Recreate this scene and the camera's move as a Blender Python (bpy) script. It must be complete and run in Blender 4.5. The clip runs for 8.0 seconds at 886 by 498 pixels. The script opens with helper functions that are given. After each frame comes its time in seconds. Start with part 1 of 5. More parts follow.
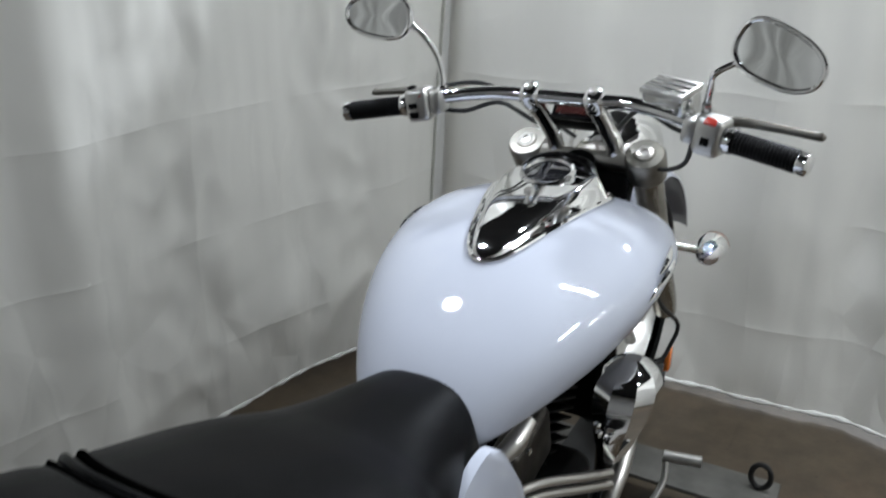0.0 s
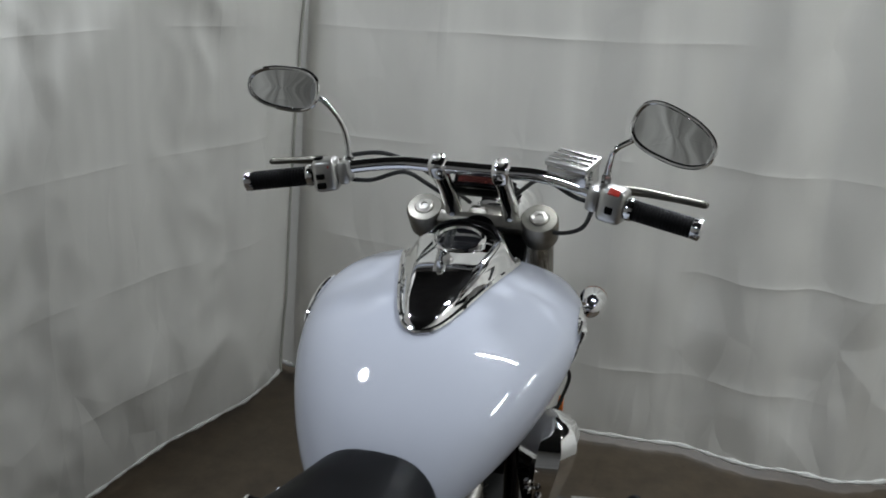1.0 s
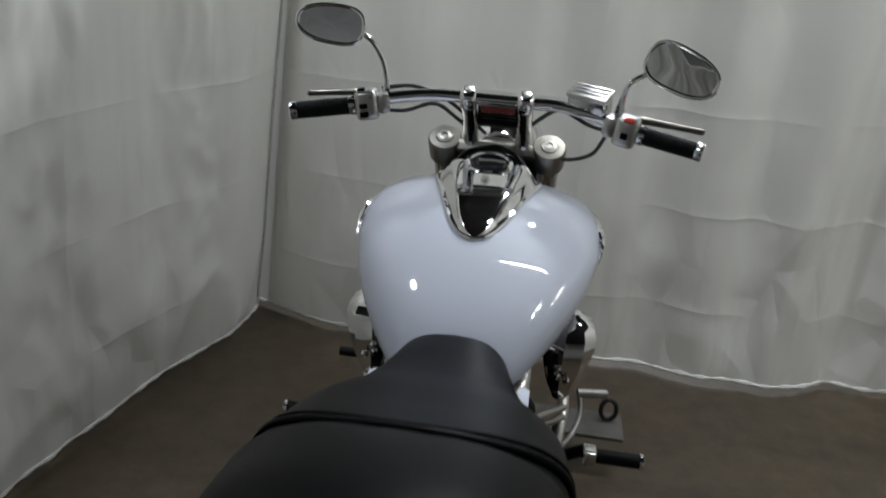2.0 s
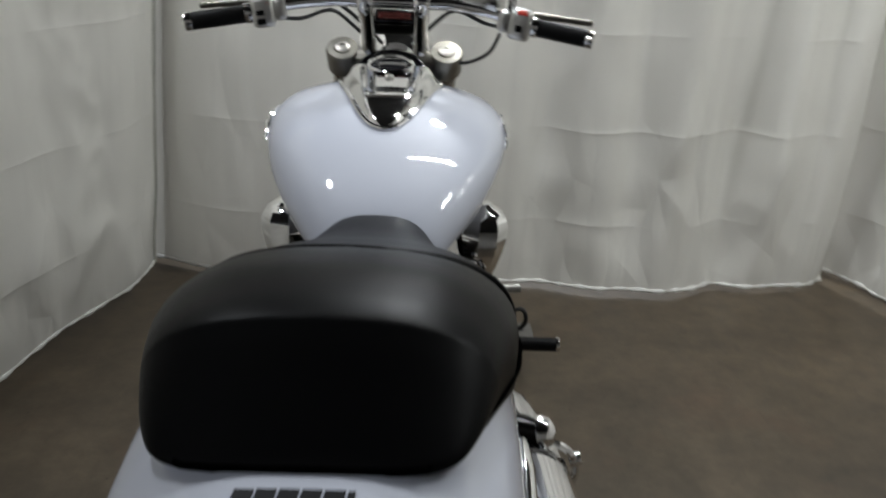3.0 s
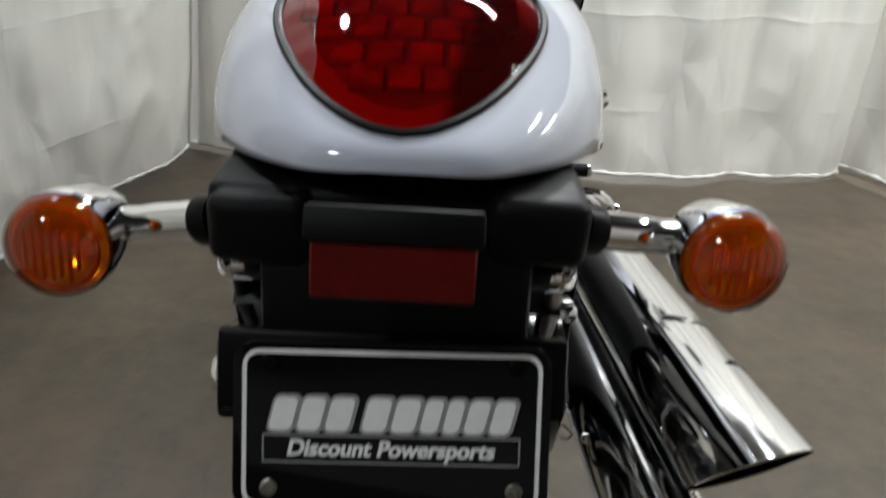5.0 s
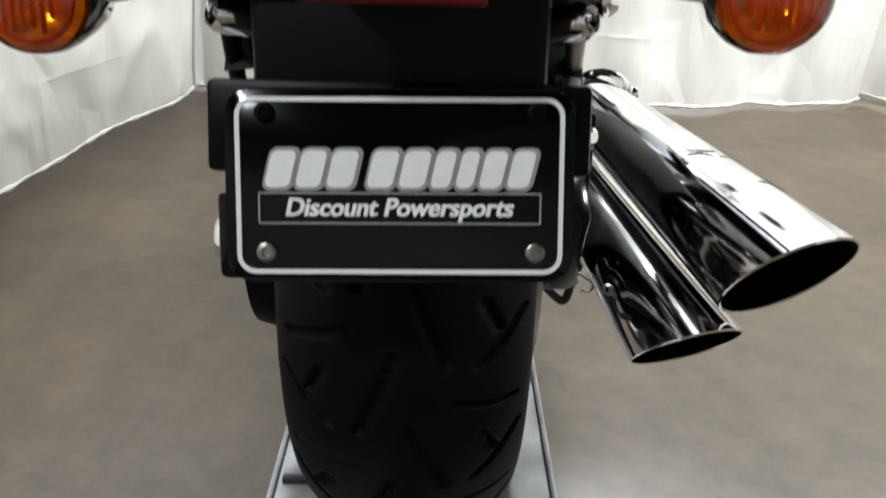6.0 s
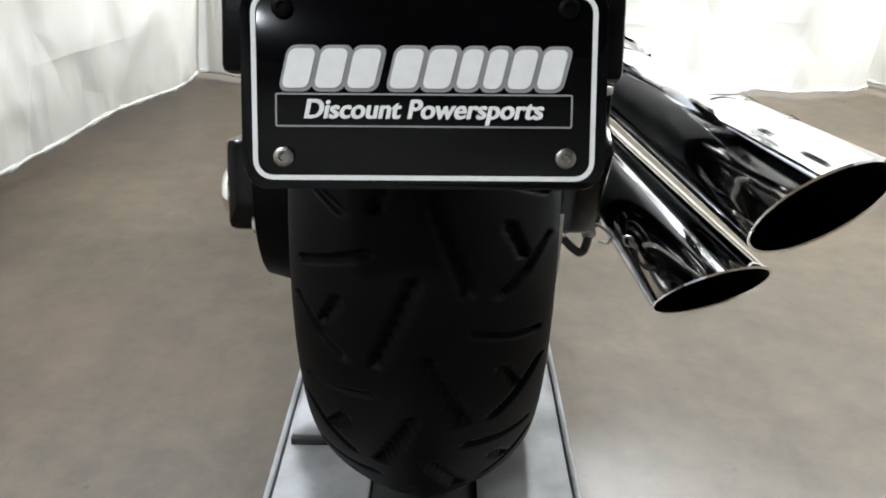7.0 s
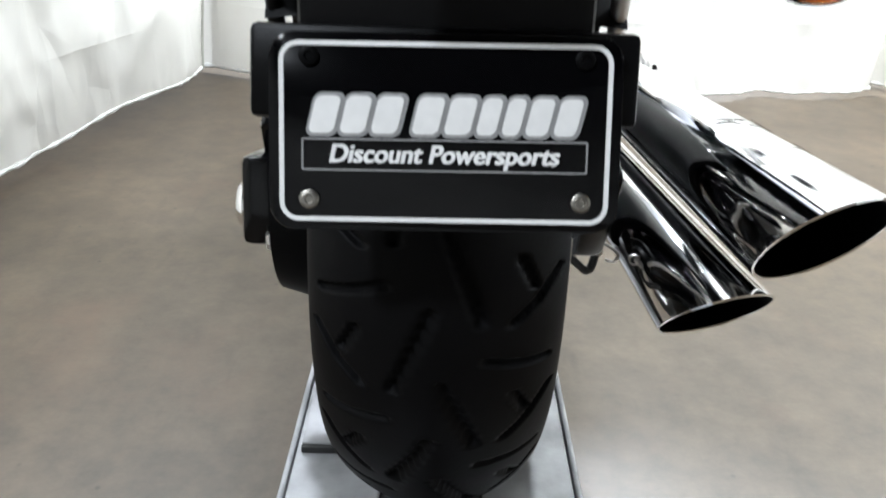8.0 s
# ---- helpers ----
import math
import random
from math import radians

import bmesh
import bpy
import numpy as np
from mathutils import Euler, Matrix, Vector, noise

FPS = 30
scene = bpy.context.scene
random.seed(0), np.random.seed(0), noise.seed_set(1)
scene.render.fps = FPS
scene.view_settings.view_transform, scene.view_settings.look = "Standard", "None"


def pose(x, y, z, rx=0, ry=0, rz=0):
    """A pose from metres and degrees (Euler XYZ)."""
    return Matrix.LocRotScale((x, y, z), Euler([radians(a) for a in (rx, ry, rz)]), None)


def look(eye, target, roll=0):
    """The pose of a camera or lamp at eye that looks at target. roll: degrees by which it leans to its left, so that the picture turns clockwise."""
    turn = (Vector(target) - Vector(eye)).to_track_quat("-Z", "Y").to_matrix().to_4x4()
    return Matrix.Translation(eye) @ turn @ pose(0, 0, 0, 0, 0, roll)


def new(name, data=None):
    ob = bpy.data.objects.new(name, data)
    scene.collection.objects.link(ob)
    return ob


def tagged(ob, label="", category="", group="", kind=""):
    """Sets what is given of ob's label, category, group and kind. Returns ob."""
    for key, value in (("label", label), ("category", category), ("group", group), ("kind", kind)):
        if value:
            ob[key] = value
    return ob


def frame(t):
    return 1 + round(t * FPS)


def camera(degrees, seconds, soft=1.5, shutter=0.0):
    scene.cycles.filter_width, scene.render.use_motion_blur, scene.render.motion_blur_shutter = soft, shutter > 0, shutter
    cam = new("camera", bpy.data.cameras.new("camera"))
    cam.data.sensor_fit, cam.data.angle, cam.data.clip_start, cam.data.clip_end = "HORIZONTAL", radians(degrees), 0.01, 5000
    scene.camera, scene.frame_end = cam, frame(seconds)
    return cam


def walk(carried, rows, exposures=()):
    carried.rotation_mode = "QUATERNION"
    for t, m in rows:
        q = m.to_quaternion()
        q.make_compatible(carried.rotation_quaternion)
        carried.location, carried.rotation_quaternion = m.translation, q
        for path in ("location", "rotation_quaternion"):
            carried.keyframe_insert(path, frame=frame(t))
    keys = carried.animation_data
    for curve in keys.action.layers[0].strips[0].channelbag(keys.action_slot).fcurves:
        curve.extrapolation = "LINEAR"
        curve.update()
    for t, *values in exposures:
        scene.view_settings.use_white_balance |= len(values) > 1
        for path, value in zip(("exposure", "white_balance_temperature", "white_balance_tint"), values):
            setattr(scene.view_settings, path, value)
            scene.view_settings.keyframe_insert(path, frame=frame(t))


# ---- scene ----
cam = camera(58.1, 8.0, soft=1.8, shutter=0.5)
PATH = [
    (0, (0.491, -0.161, 1.358), (-0.429, 1.449, 0.609), -1.0),
    (0.5, (0.413, -0.148, 1.391), (-0.319, 1.585, 0.712), -0.3),
    (1, (0.31, -0.247, 1.408), (-0.165, 1.585, 0.763), 2.0),
    (1.2, (0.27, -0.285, 1.415), (-0.172, 1.548, 0.747), 2.4),
    (2.3, (0.081, -0.537, 1.357), (-0.076, 1.312, 0.611), 3.6),
    (2.5, (0.08, -0.549, 1.332), (-0.053, 1.292, 0.562), 2.6),
    (2.7, (0.075, -0.562, 1.313), (0.03, 1.263, 0.495), 3.4),
    (3, (0.069, -0.582, 1.251), (0.13, 1.263, 0.482), 2.7),
    (3.1, (0.065, -0.596, 1.237), (0.107, 1.249, 0.465), 0.4),
    (3.5, (0.049, -0.673, 1.203), (0.1, 1.155, 0.392), 0.8),
    (4, (0.018, -0.741, 1.129), (0.069, 1.093, 0.333), 0.7),
    (4.5, (0.011, -0.774, 1.046), (0.083, 1.053, 0.237), 3.6),
    (5, (0.017, -0.792, 0.97), (0.058, 1.029, 0.145), 3.0),
    (5.2, (0.018, -0.799, 0.941), (0.031, 1.011, 0.091), 1.9),
    (6.3, (0.023, -0.806, 0.811), (0.035, 0.984, -0.081), 1.3),
    (6.5, (0.018, -0.805, 0.797), (0.031, 0.987, -0.09), 1.5),
    (7, (0.011, -0.809, 0.786), (0.019, 0.982, -0.104), 1.4),
    (7.5, (0.01, -0.808, 0.784), (0.017, 0.978, -0.116), 1.3),
    (8, (0.0, -0.812, 0.817), (0.01, 0.967, -0.096), 2.0),
]
EXPOSURES = [(0.0, -0.05, 6080, 10), (1.0, -0.62, 6180, 10), (2.5, -0.72, 6330, 10), (3.0, -0.32, 6430, 10), (3.5, 0.0, 6430, 10), (4.0, 0.17, 6440, 10), (4.5, 0.42, 6440, 10),
             (5.2, 0.65, 6430, 10), (6.5, 1.75, 6320, 10), (7.0, 1.76, 6280, 10), (8.0, 1.93, 6080, 10)]
walk(cam, [(t, look(e, g, r)) for t, e, g, r in PATH], EXPOSURES)

# ---------------------------------------------------------------- world and lamps
world = bpy.data.worlds.new("world")
scene.world = world
world.use_nodes = True
world.node_tree.nodes["Background"].inputs[0].default_value = (0.6, 0.65, 0.75, 1)
world.node_tree.nodes["Background"].inputs[1].default_value = 0.02



def lamp(name, x, y, z, sx, sy, watts, colour, shape="RECTANGLE", rz=0):
    d = bpy.data.lights.new(name, "AREA")
    d.shape, d.size, d.size_y, d.energy, d.color = shape, sx, sy, watts, colour
    ob = new(name, d)
    ob.matrix_world = pose(x, y, z, 0, 0, rz)
    return ob


LAMPS = [  # x, y, z, turn, length, watts, kind
    (-1.00, 1.05, 2.85, 0, 0.17, 24, "bay"),
    (0.85, 1.80, 3.30, 0, 1.30, 60, "tube"),
    (1.85, 0.77, 2.60, 90, 0.42, 34, "tube"),
    (4.20, 1.90, 3.30, 90, 1.20, 50, "tube"),
    # last three rows: added fill, first two behind the curtains, third for floor
    (0.70, 4.10, 3.70, 0, 0.40, 230, "bay"),
    (-3.20, 0.60, 3.60, 0, 0.40, 5, "bay"),
    (-1.95, -2.40, 3.70, 0, 0.40, 48, "bay"),
]
for lx, ly, lz, turn, size, watts, kind in LAMPS:
    if kind == "bay":
        lamp("bay_and_fill_light", lx, ly, lz, size, size, watts, (0.93, 0.97, 1.0), "DISK")
    else:
        lamp("tube_light", lx, ly, lz, size, 0.07, watts, (0.97, 1.0, 0.98), "RECTANGLE", turn)


# ---------------------------------------------------------------- materials
def mat(name, base, rough=0.5, metal=0.0, coat=0.0, var=0.0, var_scale=20.0, bump=0.0, bump_scale=200.0,
        rough_var=0.0, base2=None, spec=0.5, sheen=0.0, detail=4.0):
    m = bpy.data.materials.new(name)
    m.use_nodes = True
    nt = m.node_tree
    b = nt.nodes["Principled BSDF"]
    b.inputs["Base Color"].default_value = (*base, 1)
    b.inputs["Roughness"].default_value = rough
    b.inputs["Metallic"].default_value = metal
    b.inputs["Coat Weight"].default_value = coat
    b.inputs["Coat Roughness"].default_value = 0.03
    b.inputs["Specular IOR Level"].default_value = spec
    b.inputs["Sheen Weight"].default_value = sheen
    tc = nt.nodes.new("ShaderNodeTexCoord")
    if var or rough_var or base2:
        n1 = nt.nodes.new("ShaderNodeTexNoise")
        n1.inputs["Scale"].default_value = var_scale
        n1.inputs["Detail"].default_value = detail
        nt.links.new(tc.outputs["Object"], n1.inputs["Vector"])
        ramp = nt.nodes.new("ShaderNodeMapRange")
        ramp.inputs[1].default_value, ramp.inputs[2].default_value = 0.3, 0.7
        nt.links.new(n1.outputs["Fac"], ramp.inputs[0])
        if var or base2:
            mix = nt.nodes.new("ShaderNodeMix")
            mix.data_type = "RGBA"
            c2 = base2 if base2 else tuple(c * (1 - var) for c in base)
            mix.inputs[6].default_value = (*base, 1)
            mix.inputs[7].default_value = (*c2, 1)
            nt.links.new(ramp.outputs[0], mix.inputs[0])
            nt.links.new(mix.outputs[2], b.inputs["Base Color"])
        if rough_var:
            mr = nt.nodes.new("ShaderNodeMapRange")
            mr.inputs[3].default_value, mr.inputs[4].default_value = rough, min(1, rough + rough_var)
            nt.links.new(n1.outputs["Fac"], mr.inputs[0])
            nt.links.new(mr.outputs[0], b.inputs["Roughness"])
    if bump:
        n2 = nt.nodes.new("ShaderNodeTexNoise")
        n2.inputs["Scale"].default_value = bump_scale
        n2.inputs["Detail"].default_value = 3
        nt.links.new(tc.outputs["Object"], n2.inputs["Vector"])
        bp = nt.nodes.new("ShaderNodeBump")
        bp.inputs["Strength"].default_value = bump
        bp.inputs["Distance"].default_value = 0.002
        nt.links.new(n2.outputs["Fac"], bp.inputs["Height"])
        nt.links.new(bp.outputs[0], b.inputs["Normal"])
    return m


def lens_mat(name, tint, gloss=0.04, body=None, milk=0.0):
    """A clear coloured plastic: tinted see-through with a glossy face."""
    m = bpy.data.materials.new(name)
    m.use_nodes = True
    nt = m.node_tree
    nt.nodes.remove(nt.nodes["Principled BSDF"])
    out = nt.nodes["Material Output"]
    tr = nt.nodes.new("ShaderNodeBsdfTransparent")
    tr.inputs[0].default_value = (*tint, 1)
    gl = nt.nodes.new("ShaderNodeBsdfGlossy")
    gl.inputs["Roughness"].default_value = gloss
    fr = nt.nodes.new("ShaderNodeFresnel")
    fr.inputs[0].default_value = 1.5
    mx = nt.nodes.new("ShaderNodeMixShader")
    nt.links.new(fr.outputs[0], mx.inputs[0])
    if body:
        df = nt.nodes.new("ShaderNodeBsdfDiffuse")
        df.inputs[0].default_value = (*body, 1)
        mk = nt.nodes.new("ShaderNodeMixShader")
        mk.inputs[0].default_value = milk
        nt.links.new(tr.outputs[0], mk.inputs[1])
        nt.links.new(df.outputs[0], mk.inputs[2])
        nt.links.new(mk.outputs[0], mx.inputs[1])
    else:
        nt.links.new(tr.outputs[0], mx.inputs[1])
    nt.links.new(gl.outputs[0], mx.inputs[2])
    nt.links.new(mx.outputs[0], out.inputs[0])
    return m


def floor_mat():
    m = mat("concrete", (0.074, 0.055, 0.035), 0.33, base2=(0.051, 0.037, 0.023), var_scale=1.6, spec=0.55, rough_var=0.2, bump=0.08, bump_scale=90, detail=8)
    nt = m.node_tree
    b = nt.nodes["Principled BSDF"]
    old = b.inputs["Base Color"].links[0].from_socket
    tc = nt.nodes.new("ShaderNodeTexCoord")
    n = nt.nodes.new("ShaderNodeTexNoise")
    n.inputs["Scale"].default_value, n.inputs["Detail"].default_value, n.inputs["Roughness"].default_value = 14, 9, 0.7
    nt.links.new(tc.outputs["Object"], n.inputs["Vector"])
    mp = nt.nodes.new("ShaderNodeMapRange")
    mp.inputs[1].default_value, mp.inputs[2].default_value, mp.inputs[3].default_value, mp.inputs[4].default_value = 0.3, 0.7, 0.62, 1.28
    nt.links.new(n.outputs["Fac"], mp.inputs[0])
    mul = nt.nodes.new("ShaderNodeMix")
    mul.data_type, mul.blend_type = "RGBA", "MULTIPLY"
    mul.inputs[0].default_value = 1
    nt.links.new(old, mul.inputs[6])
    nt.links.new(mp.outputs[0], mul.inputs[7])
    v = nt.nodes.new("ShaderNodeTexVoronoi")
    v.inputs["Scale"].default_value = 13
    nt.links.new(tc.outputs["Object"], v.inputs["Vector"])
    sp = nt.nodes.new("ShaderNodeMapRange")
    sp.inputs[1].default_value, sp.inputs[2].default_value, sp.inputs[3].default_value, sp.inputs[4].default_value = 0.02, 0.07, 0.5, 1.0
    nt.links.new(v.outputs["Distance"], sp.inputs[0])
    mul2 = nt.nodes.new("ShaderNodeMix")
    mul2.data_type, mul2.blend_type = "RGBA", "MULTIPLY"
    mul2.inputs[0].default_value = 1
    nt.links.new(mul.outputs[2], mul2.inputs[6])
    nt.links.new(sp.outputs[0], mul2.inputs[7])
    # long pale trowel sweeps and worn patches
    tw = nt.nodes.new("ShaderNodeTexNoise")
    tw.inputs["Scale"].default_value, tw.inputs["Detail"].default_value, tw.inputs["Distortion"].default_value = 1.7, 8, 0.7
    mpg = nt.nodes.new("ShaderNodeMapping")
    mpg.inputs["Scale"].default_value = (1.0, 1.5, 1.0)
    mpg.inputs["Rotation"].default_value = (0, 0, 0.5)
    nt.links.new(tc.outputs["Object"], mpg.inputs[0])
    nt.links.new(mpg.outputs[0], tw.inputs["Vector"])
    tr = nt.nodes.new("ShaderNodeMapRange")
    tr.interpolation_type = "SMOOTHSTEP"
    tr.inputs[1].default_value, tr.inputs[2].default_value, tr.inputs[3].default_value, tr.inputs[4].default_value = 0.40, 0.66, 0.92, 1.16
    nt.links.new(tw.outputs["Fac"], tr.inputs[0])
    mul3 = nt.nodes.new("ShaderNodeMix")
    mul3.data_type, mul3.blend_type = "RGBA", "MULTIPLY"
    mul3.inputs[0].default_value = 1
    nt.links.new(mul2.outputs[2], mul3.inputs[6])
    nt.links.new(tr.outputs[0], mul3.inputs[7])
    # rusty blotches and fine dark scuffs
    ru = nt.nodes.new("ShaderNodeTexNoise")
    ru.inputs["Scale"].default_value, ru.inputs["Detail"].default_value, ru.inputs["Roughness"].default_value = 2.3, 10, 0.72
    rm = nt.nodes.new("ShaderNodeMapping")
    rm.inputs["Location"].default_value = (3.1, 7.7, 0)
    nt.links.new(tc.outputs["Object"], rm.inputs[0])
    nt.links.new(rm.outputs[0], ru.inputs["Vector"])
    rr = nt.nodes.new("ShaderNodeMapRange")
    rr.inputs[1].default_value, rr.inputs[2].default_value, rr.inputs[3].default_value, rr.inputs[4].default_value = 0.55, 0.70, 0.0, 0.62
    nt.links.new(ru.outputs["Fac"], rr.inputs[0])
    rust = nt.nodes.new("ShaderNodeMix")
    rust.data_type = "RGBA"
    rust.inputs[7].default_value = (0.088, 0.053, 0.032, 1)
    nt.links.new(rr.outputs[0], rust.inputs[0])
    nt.links.new(mul3.outputs[2], rust.inputs[6])
    sc = nt.nodes.new("ShaderNodeTexNoise")
    sc.inputs["Scale"].default_value, sc.inputs["Detail"].default_value = 26, 6
    sm = nt.nodes.new("ShaderNodeMapping")
    sm.inputs["Scale"].default_value, sm.inputs["Rotation"].default_value = (1.0, 0.22, 1.0), (0, 0, -0.9)
    nt.links.new(tc.outputs["Object"], sm.inputs[0])
    nt.links.new(sm.outputs[0], sc.inputs["Vector"])
    sr = nt.nodes.new("ShaderNodeMapRange")
    sr.inputs[1].default_value, sr.inputs[2].default_value, sr.inputs[3].default_value, sr.inputs[4].default_value = 0.62, 0.74, 1.0, 0.80
    nt.links.new(sc.outputs["Fac"], sr.inputs[0])
    mul4 = nt.nodes.new("ShaderNodeMix")
    mul4.data_type, mul4.blend_type = "RGBA", "MULTIPLY"
    mul4.inputs[0].default_value = 1
    nt.links.new(rust.outputs[2], mul4.inputs[6])
    nt.links.new(sr.outputs[0], mul4.inputs[7])
    nt.links.new(mul4.outputs[2], b.inputs["Base Color"])
    return m


def cloth_mat():
    """Thin white cloth laid out in metres by its map: pressed packing creases, crumpled facets, fine weave, a little light through it."""
    m = mat("curtain_cloth", (0.82, 0.805, 0.765), 0.42, var=0.05, var_scale=3, sheen=0.1, spec=0.4)
    nt = m.node_tree
    b = nt.nodes["Principled BSDF"]
    out = nt.nodes["Material Output"]
    uv = nt.nodes.new("ShaderNodeUVMap")
    uv.uv_map = "cloth"

    def math_node(op, *vals):
        n = nt.nodes.new("ShaderNodeMath")
        n.operation = op
        for k, v in enumerate(vals):
            if isinstance(v, (int, float)):
                n.inputs[k].default_value = v
            else:
                nt.links.new(v, n.inputs[k])
        return n.outputs[0]

    def noise_node(scale, detail=2.0, stretch=(1, 1, 1), shift=(0, 0, 0), distortion=0.0):
        mp = nt.nodes.new("ShaderNodeMapping")
        mp.inputs["Scale"].default_value, mp.inputs["Location"].default_value = stretch, shift
        nt.links.new(uv.outputs[0], mp.inputs[0])
        n = nt.nodes.new("ShaderNodeTexNoise")
        n.inputs["Scale"].default_value, n.inputs["Detail"].default_value, n.inputs["Distortion"].default_value = scale, detail, distortion
        nt.links.new(mp.outputs[0], n.inputs["Vector"])
        return n

    def remap(v, a0, a1, b0, b1):
        n = nt.nodes.new("ShaderNodeMapRange")
        n.interpolation_type = "SMOOTHSTEP"
        for k, q in enumerate((a0, a1, b0, b1)):
            n.inputs[k + 1].default_value = q
        nt.links.new(v, n.inputs[0])
        return n.outputs[0]

    sep = nt.nodes.new("ShaderNodeSeparateXYZ")
    nt.links.new(uv.outputs[0], sep.inputs[0])
    along, high = sep.outputs[0], sep.outputs[1]
    # level creases every third of a metre, sagging a little between the folds
    sag = math_node("MULTIPLY_ADD", noise_node(1.3, 2).outputs["Fac"], 0.035, high)
    level = math_node("PINGPONG", math_node("ADD", sag, CREASE_AT), 0.165)
    edge_h = math_node("POWER", 2.718, math_node("MULTIPLY", level, -85.0))
    keep_h = remap(noise_node(2.6, 3, (1, 0.6, 1), (3, 1, 0)).outputs["Fac"], 0.36, 0.60, -0.10, 1.0)
    total = math_node("MULTIPLY", math_node("MULTIPLY", edge_h, keep_h), 0.0021)
    # upright creases where the cloth was folded for packing
    sway = math_node("MULTIPLY_ADD", noise_node(1.1, 2, (0.4, 1, 1), (7, 2, 0)).outputs["Fac"], 0.10, along)
    upright = math_node("PINGPONG", math_node("ADD", sway, 0.12), 0.27)
    edge_v = math_node("POWER", 2.718, math_node("MULTIPLY", upright, -30.0))
    keep_v = remap(noise_node(2.2, 3, (1, 0.5, 1), (1, 9, 0)).outputs["Fac"], 0.42, 0.62, 0.0, 1.0)
    total = math_node("ADD", total, math_node("MULTIPLY", math_node("MULTIPLY", edge_v, keep_v), 0.0040))
    # crumpled facets beside the upright creases and towards the hem
    warp = noise_node(3.0, 2, (1, 1, 1), (5, 5, 0))
    mixv = nt.nodes.new("ShaderNodeVectorMath")
    mixv.operation = "MULTIPLY_ADD"
    mixv.inputs[1].default_value = (0.10, 0.10, 0)
    nt.links.new(warp.outputs["Color"], mixv.inputs[0])
    nt.links.new(uv.outputs[0], mixv.inputs[2])
    for scale, turn, stretch, amount, seed in ((5.2, 0.62, (1.0, 0.45, 1), 0.031, 0.0), (7.0, -0.62, (1.0, 0.40, 1), 0.026, 4.0)):
        mp = nt.nodes.new("ShaderNodeMapping")
        mp.inputs["Rotation"].default_value, mp.inputs["Scale"].default_value, mp.inputs["Location"].default_value = (0, 0, turn), stretch, (seed, seed, 0)
        nt.links.new(mixv.outputs[0], mp.inputs[0])
        vo = nt.nodes.new("ShaderNodeTexVoronoi")
        vo.voronoi_dimensions, vo.feature = "2D", "DISTANCE_TO_EDGE"
        vo.inputs["Scale"].default_value = scale
        nt.links.new(mp.outputs[0], vo.inputs["Vector"])
        where = remap(noise_node(2.4, 2, (1.3, 0.5, 1), (seed + 2, 3, 0)).outputs["Fac"], 0.46, 0.70, 0.0, 1.0)
        low = remap(high, 0.0, 1.1, 1.0, 0.45)
        facet = math_node("MULTIPLY", math_node("MULTIPLY", vo.outputs["Distance"], where), math_node("MULTIPLY", low, amount))
        total = math_node("ADD", total, facet)
    # soft hanging swells
    total = math_node("MULTIPLY_ADD", noise_node(5.5, 2, (1.0, 0.10, 1.0), (0, 0, 0), 0.2).outputs["Fac"], 0.0150, total)
    total = math_node("MULTIPLY_ADD", noise_node(16, 2, (1.0, 0.35, 1.0), (4, 0, 0), 0.3).outputs["Fac"], 0.0007, total)
    bp = nt.nodes.new("ShaderNodeBump")
    bp.inputs["Strength"].default_value, bp.inputs["Distance"].default_value = 1.0, 1.0
    nt.links.new(total, bp.inputs["Height"])
    weave = noise_node(700, 2)
    bp2 = nt.nodes.new("ShaderNodeBump")
    bp2.inputs["Strength"].default_value, bp2.inputs["Distance"].default_value = 0.1, 0.001
    nt.links.new(weave.outputs["Fac"], bp2.inputs["Height"])
    nt.links.new(bp.outputs[0], bp2.inputs["Normal"])
    nt.links.new(bp2.outputs[0], b.inputs["Normal"])
    tl = nt.nodes.new("ShaderNodeBsdfTranslucent")
    tl.inputs[0].default_value = (0.8, 0.79, 0.76, 1)
    nt.links.new(bp2.outputs[0], tl.inputs["Normal"])
    mx = nt.nodes.new("ShaderNodeMixShader")
    mx.inputs[0].default_value = 0.3
    nt.links.new(b.outputs[0], mx.inputs[1])
    nt.links.new(tl.outputs[0], mx.inputs[2])
    nt.links.new(mx.outputs[0], out.inputs[0])
    return m


CREASE_AT = 0.045
M_FLOOR = floor_mat()
M_CLOTH = cloth_mat()
M_HEM = mat("hem_cloth", (0.66, 0.655, 0.63), 0.7, var=0.12, var_scale=60, bump=0.3, bump_scale=400)
M_CEIL = mat("dark_ceiling", (0.030, 0.030, 0.032), 0.8, var=0.3, var_scale=2)
M_WALL = mat("warehouse_wall", (0.45, 0.44, 0.42), 0.8, var=0.2, var_scale=2)
M_WHITE = mat("pearl_white_paint", (0.45, 0.470, 0.545), 0.5, coat=1.0, var=0.02, var_scale=600, spec=0.25)
M_CHROME = mat("chrome", (0.88, 0.88, 0.88), 0.035, 1.0, rough_var=0.03, var_scale=25)
M_SATIN = mat("satin_metal", (0.55, 0.53, 0.50), 0.28, 1.0, var=0.15, var_scale=30, rough_var=0.15)
M_ALU = mat("cast_aluminium", (0.66, 0.65, 0.63), 0.34, 1.0, var=0.12, var_scale=60, bump=0.1, bump_scale=600)
M_CAST = mat("cast_grey", (0.30, 0.285, 0.255), 0.30, 1.0, var=0.2, var_scale=50, rough_var=0.15)
M_LEVER = mat("lever_grey", (0.20, 0.19, 0.17), 0.30, 1.0, var=0.15, var_scale=40)
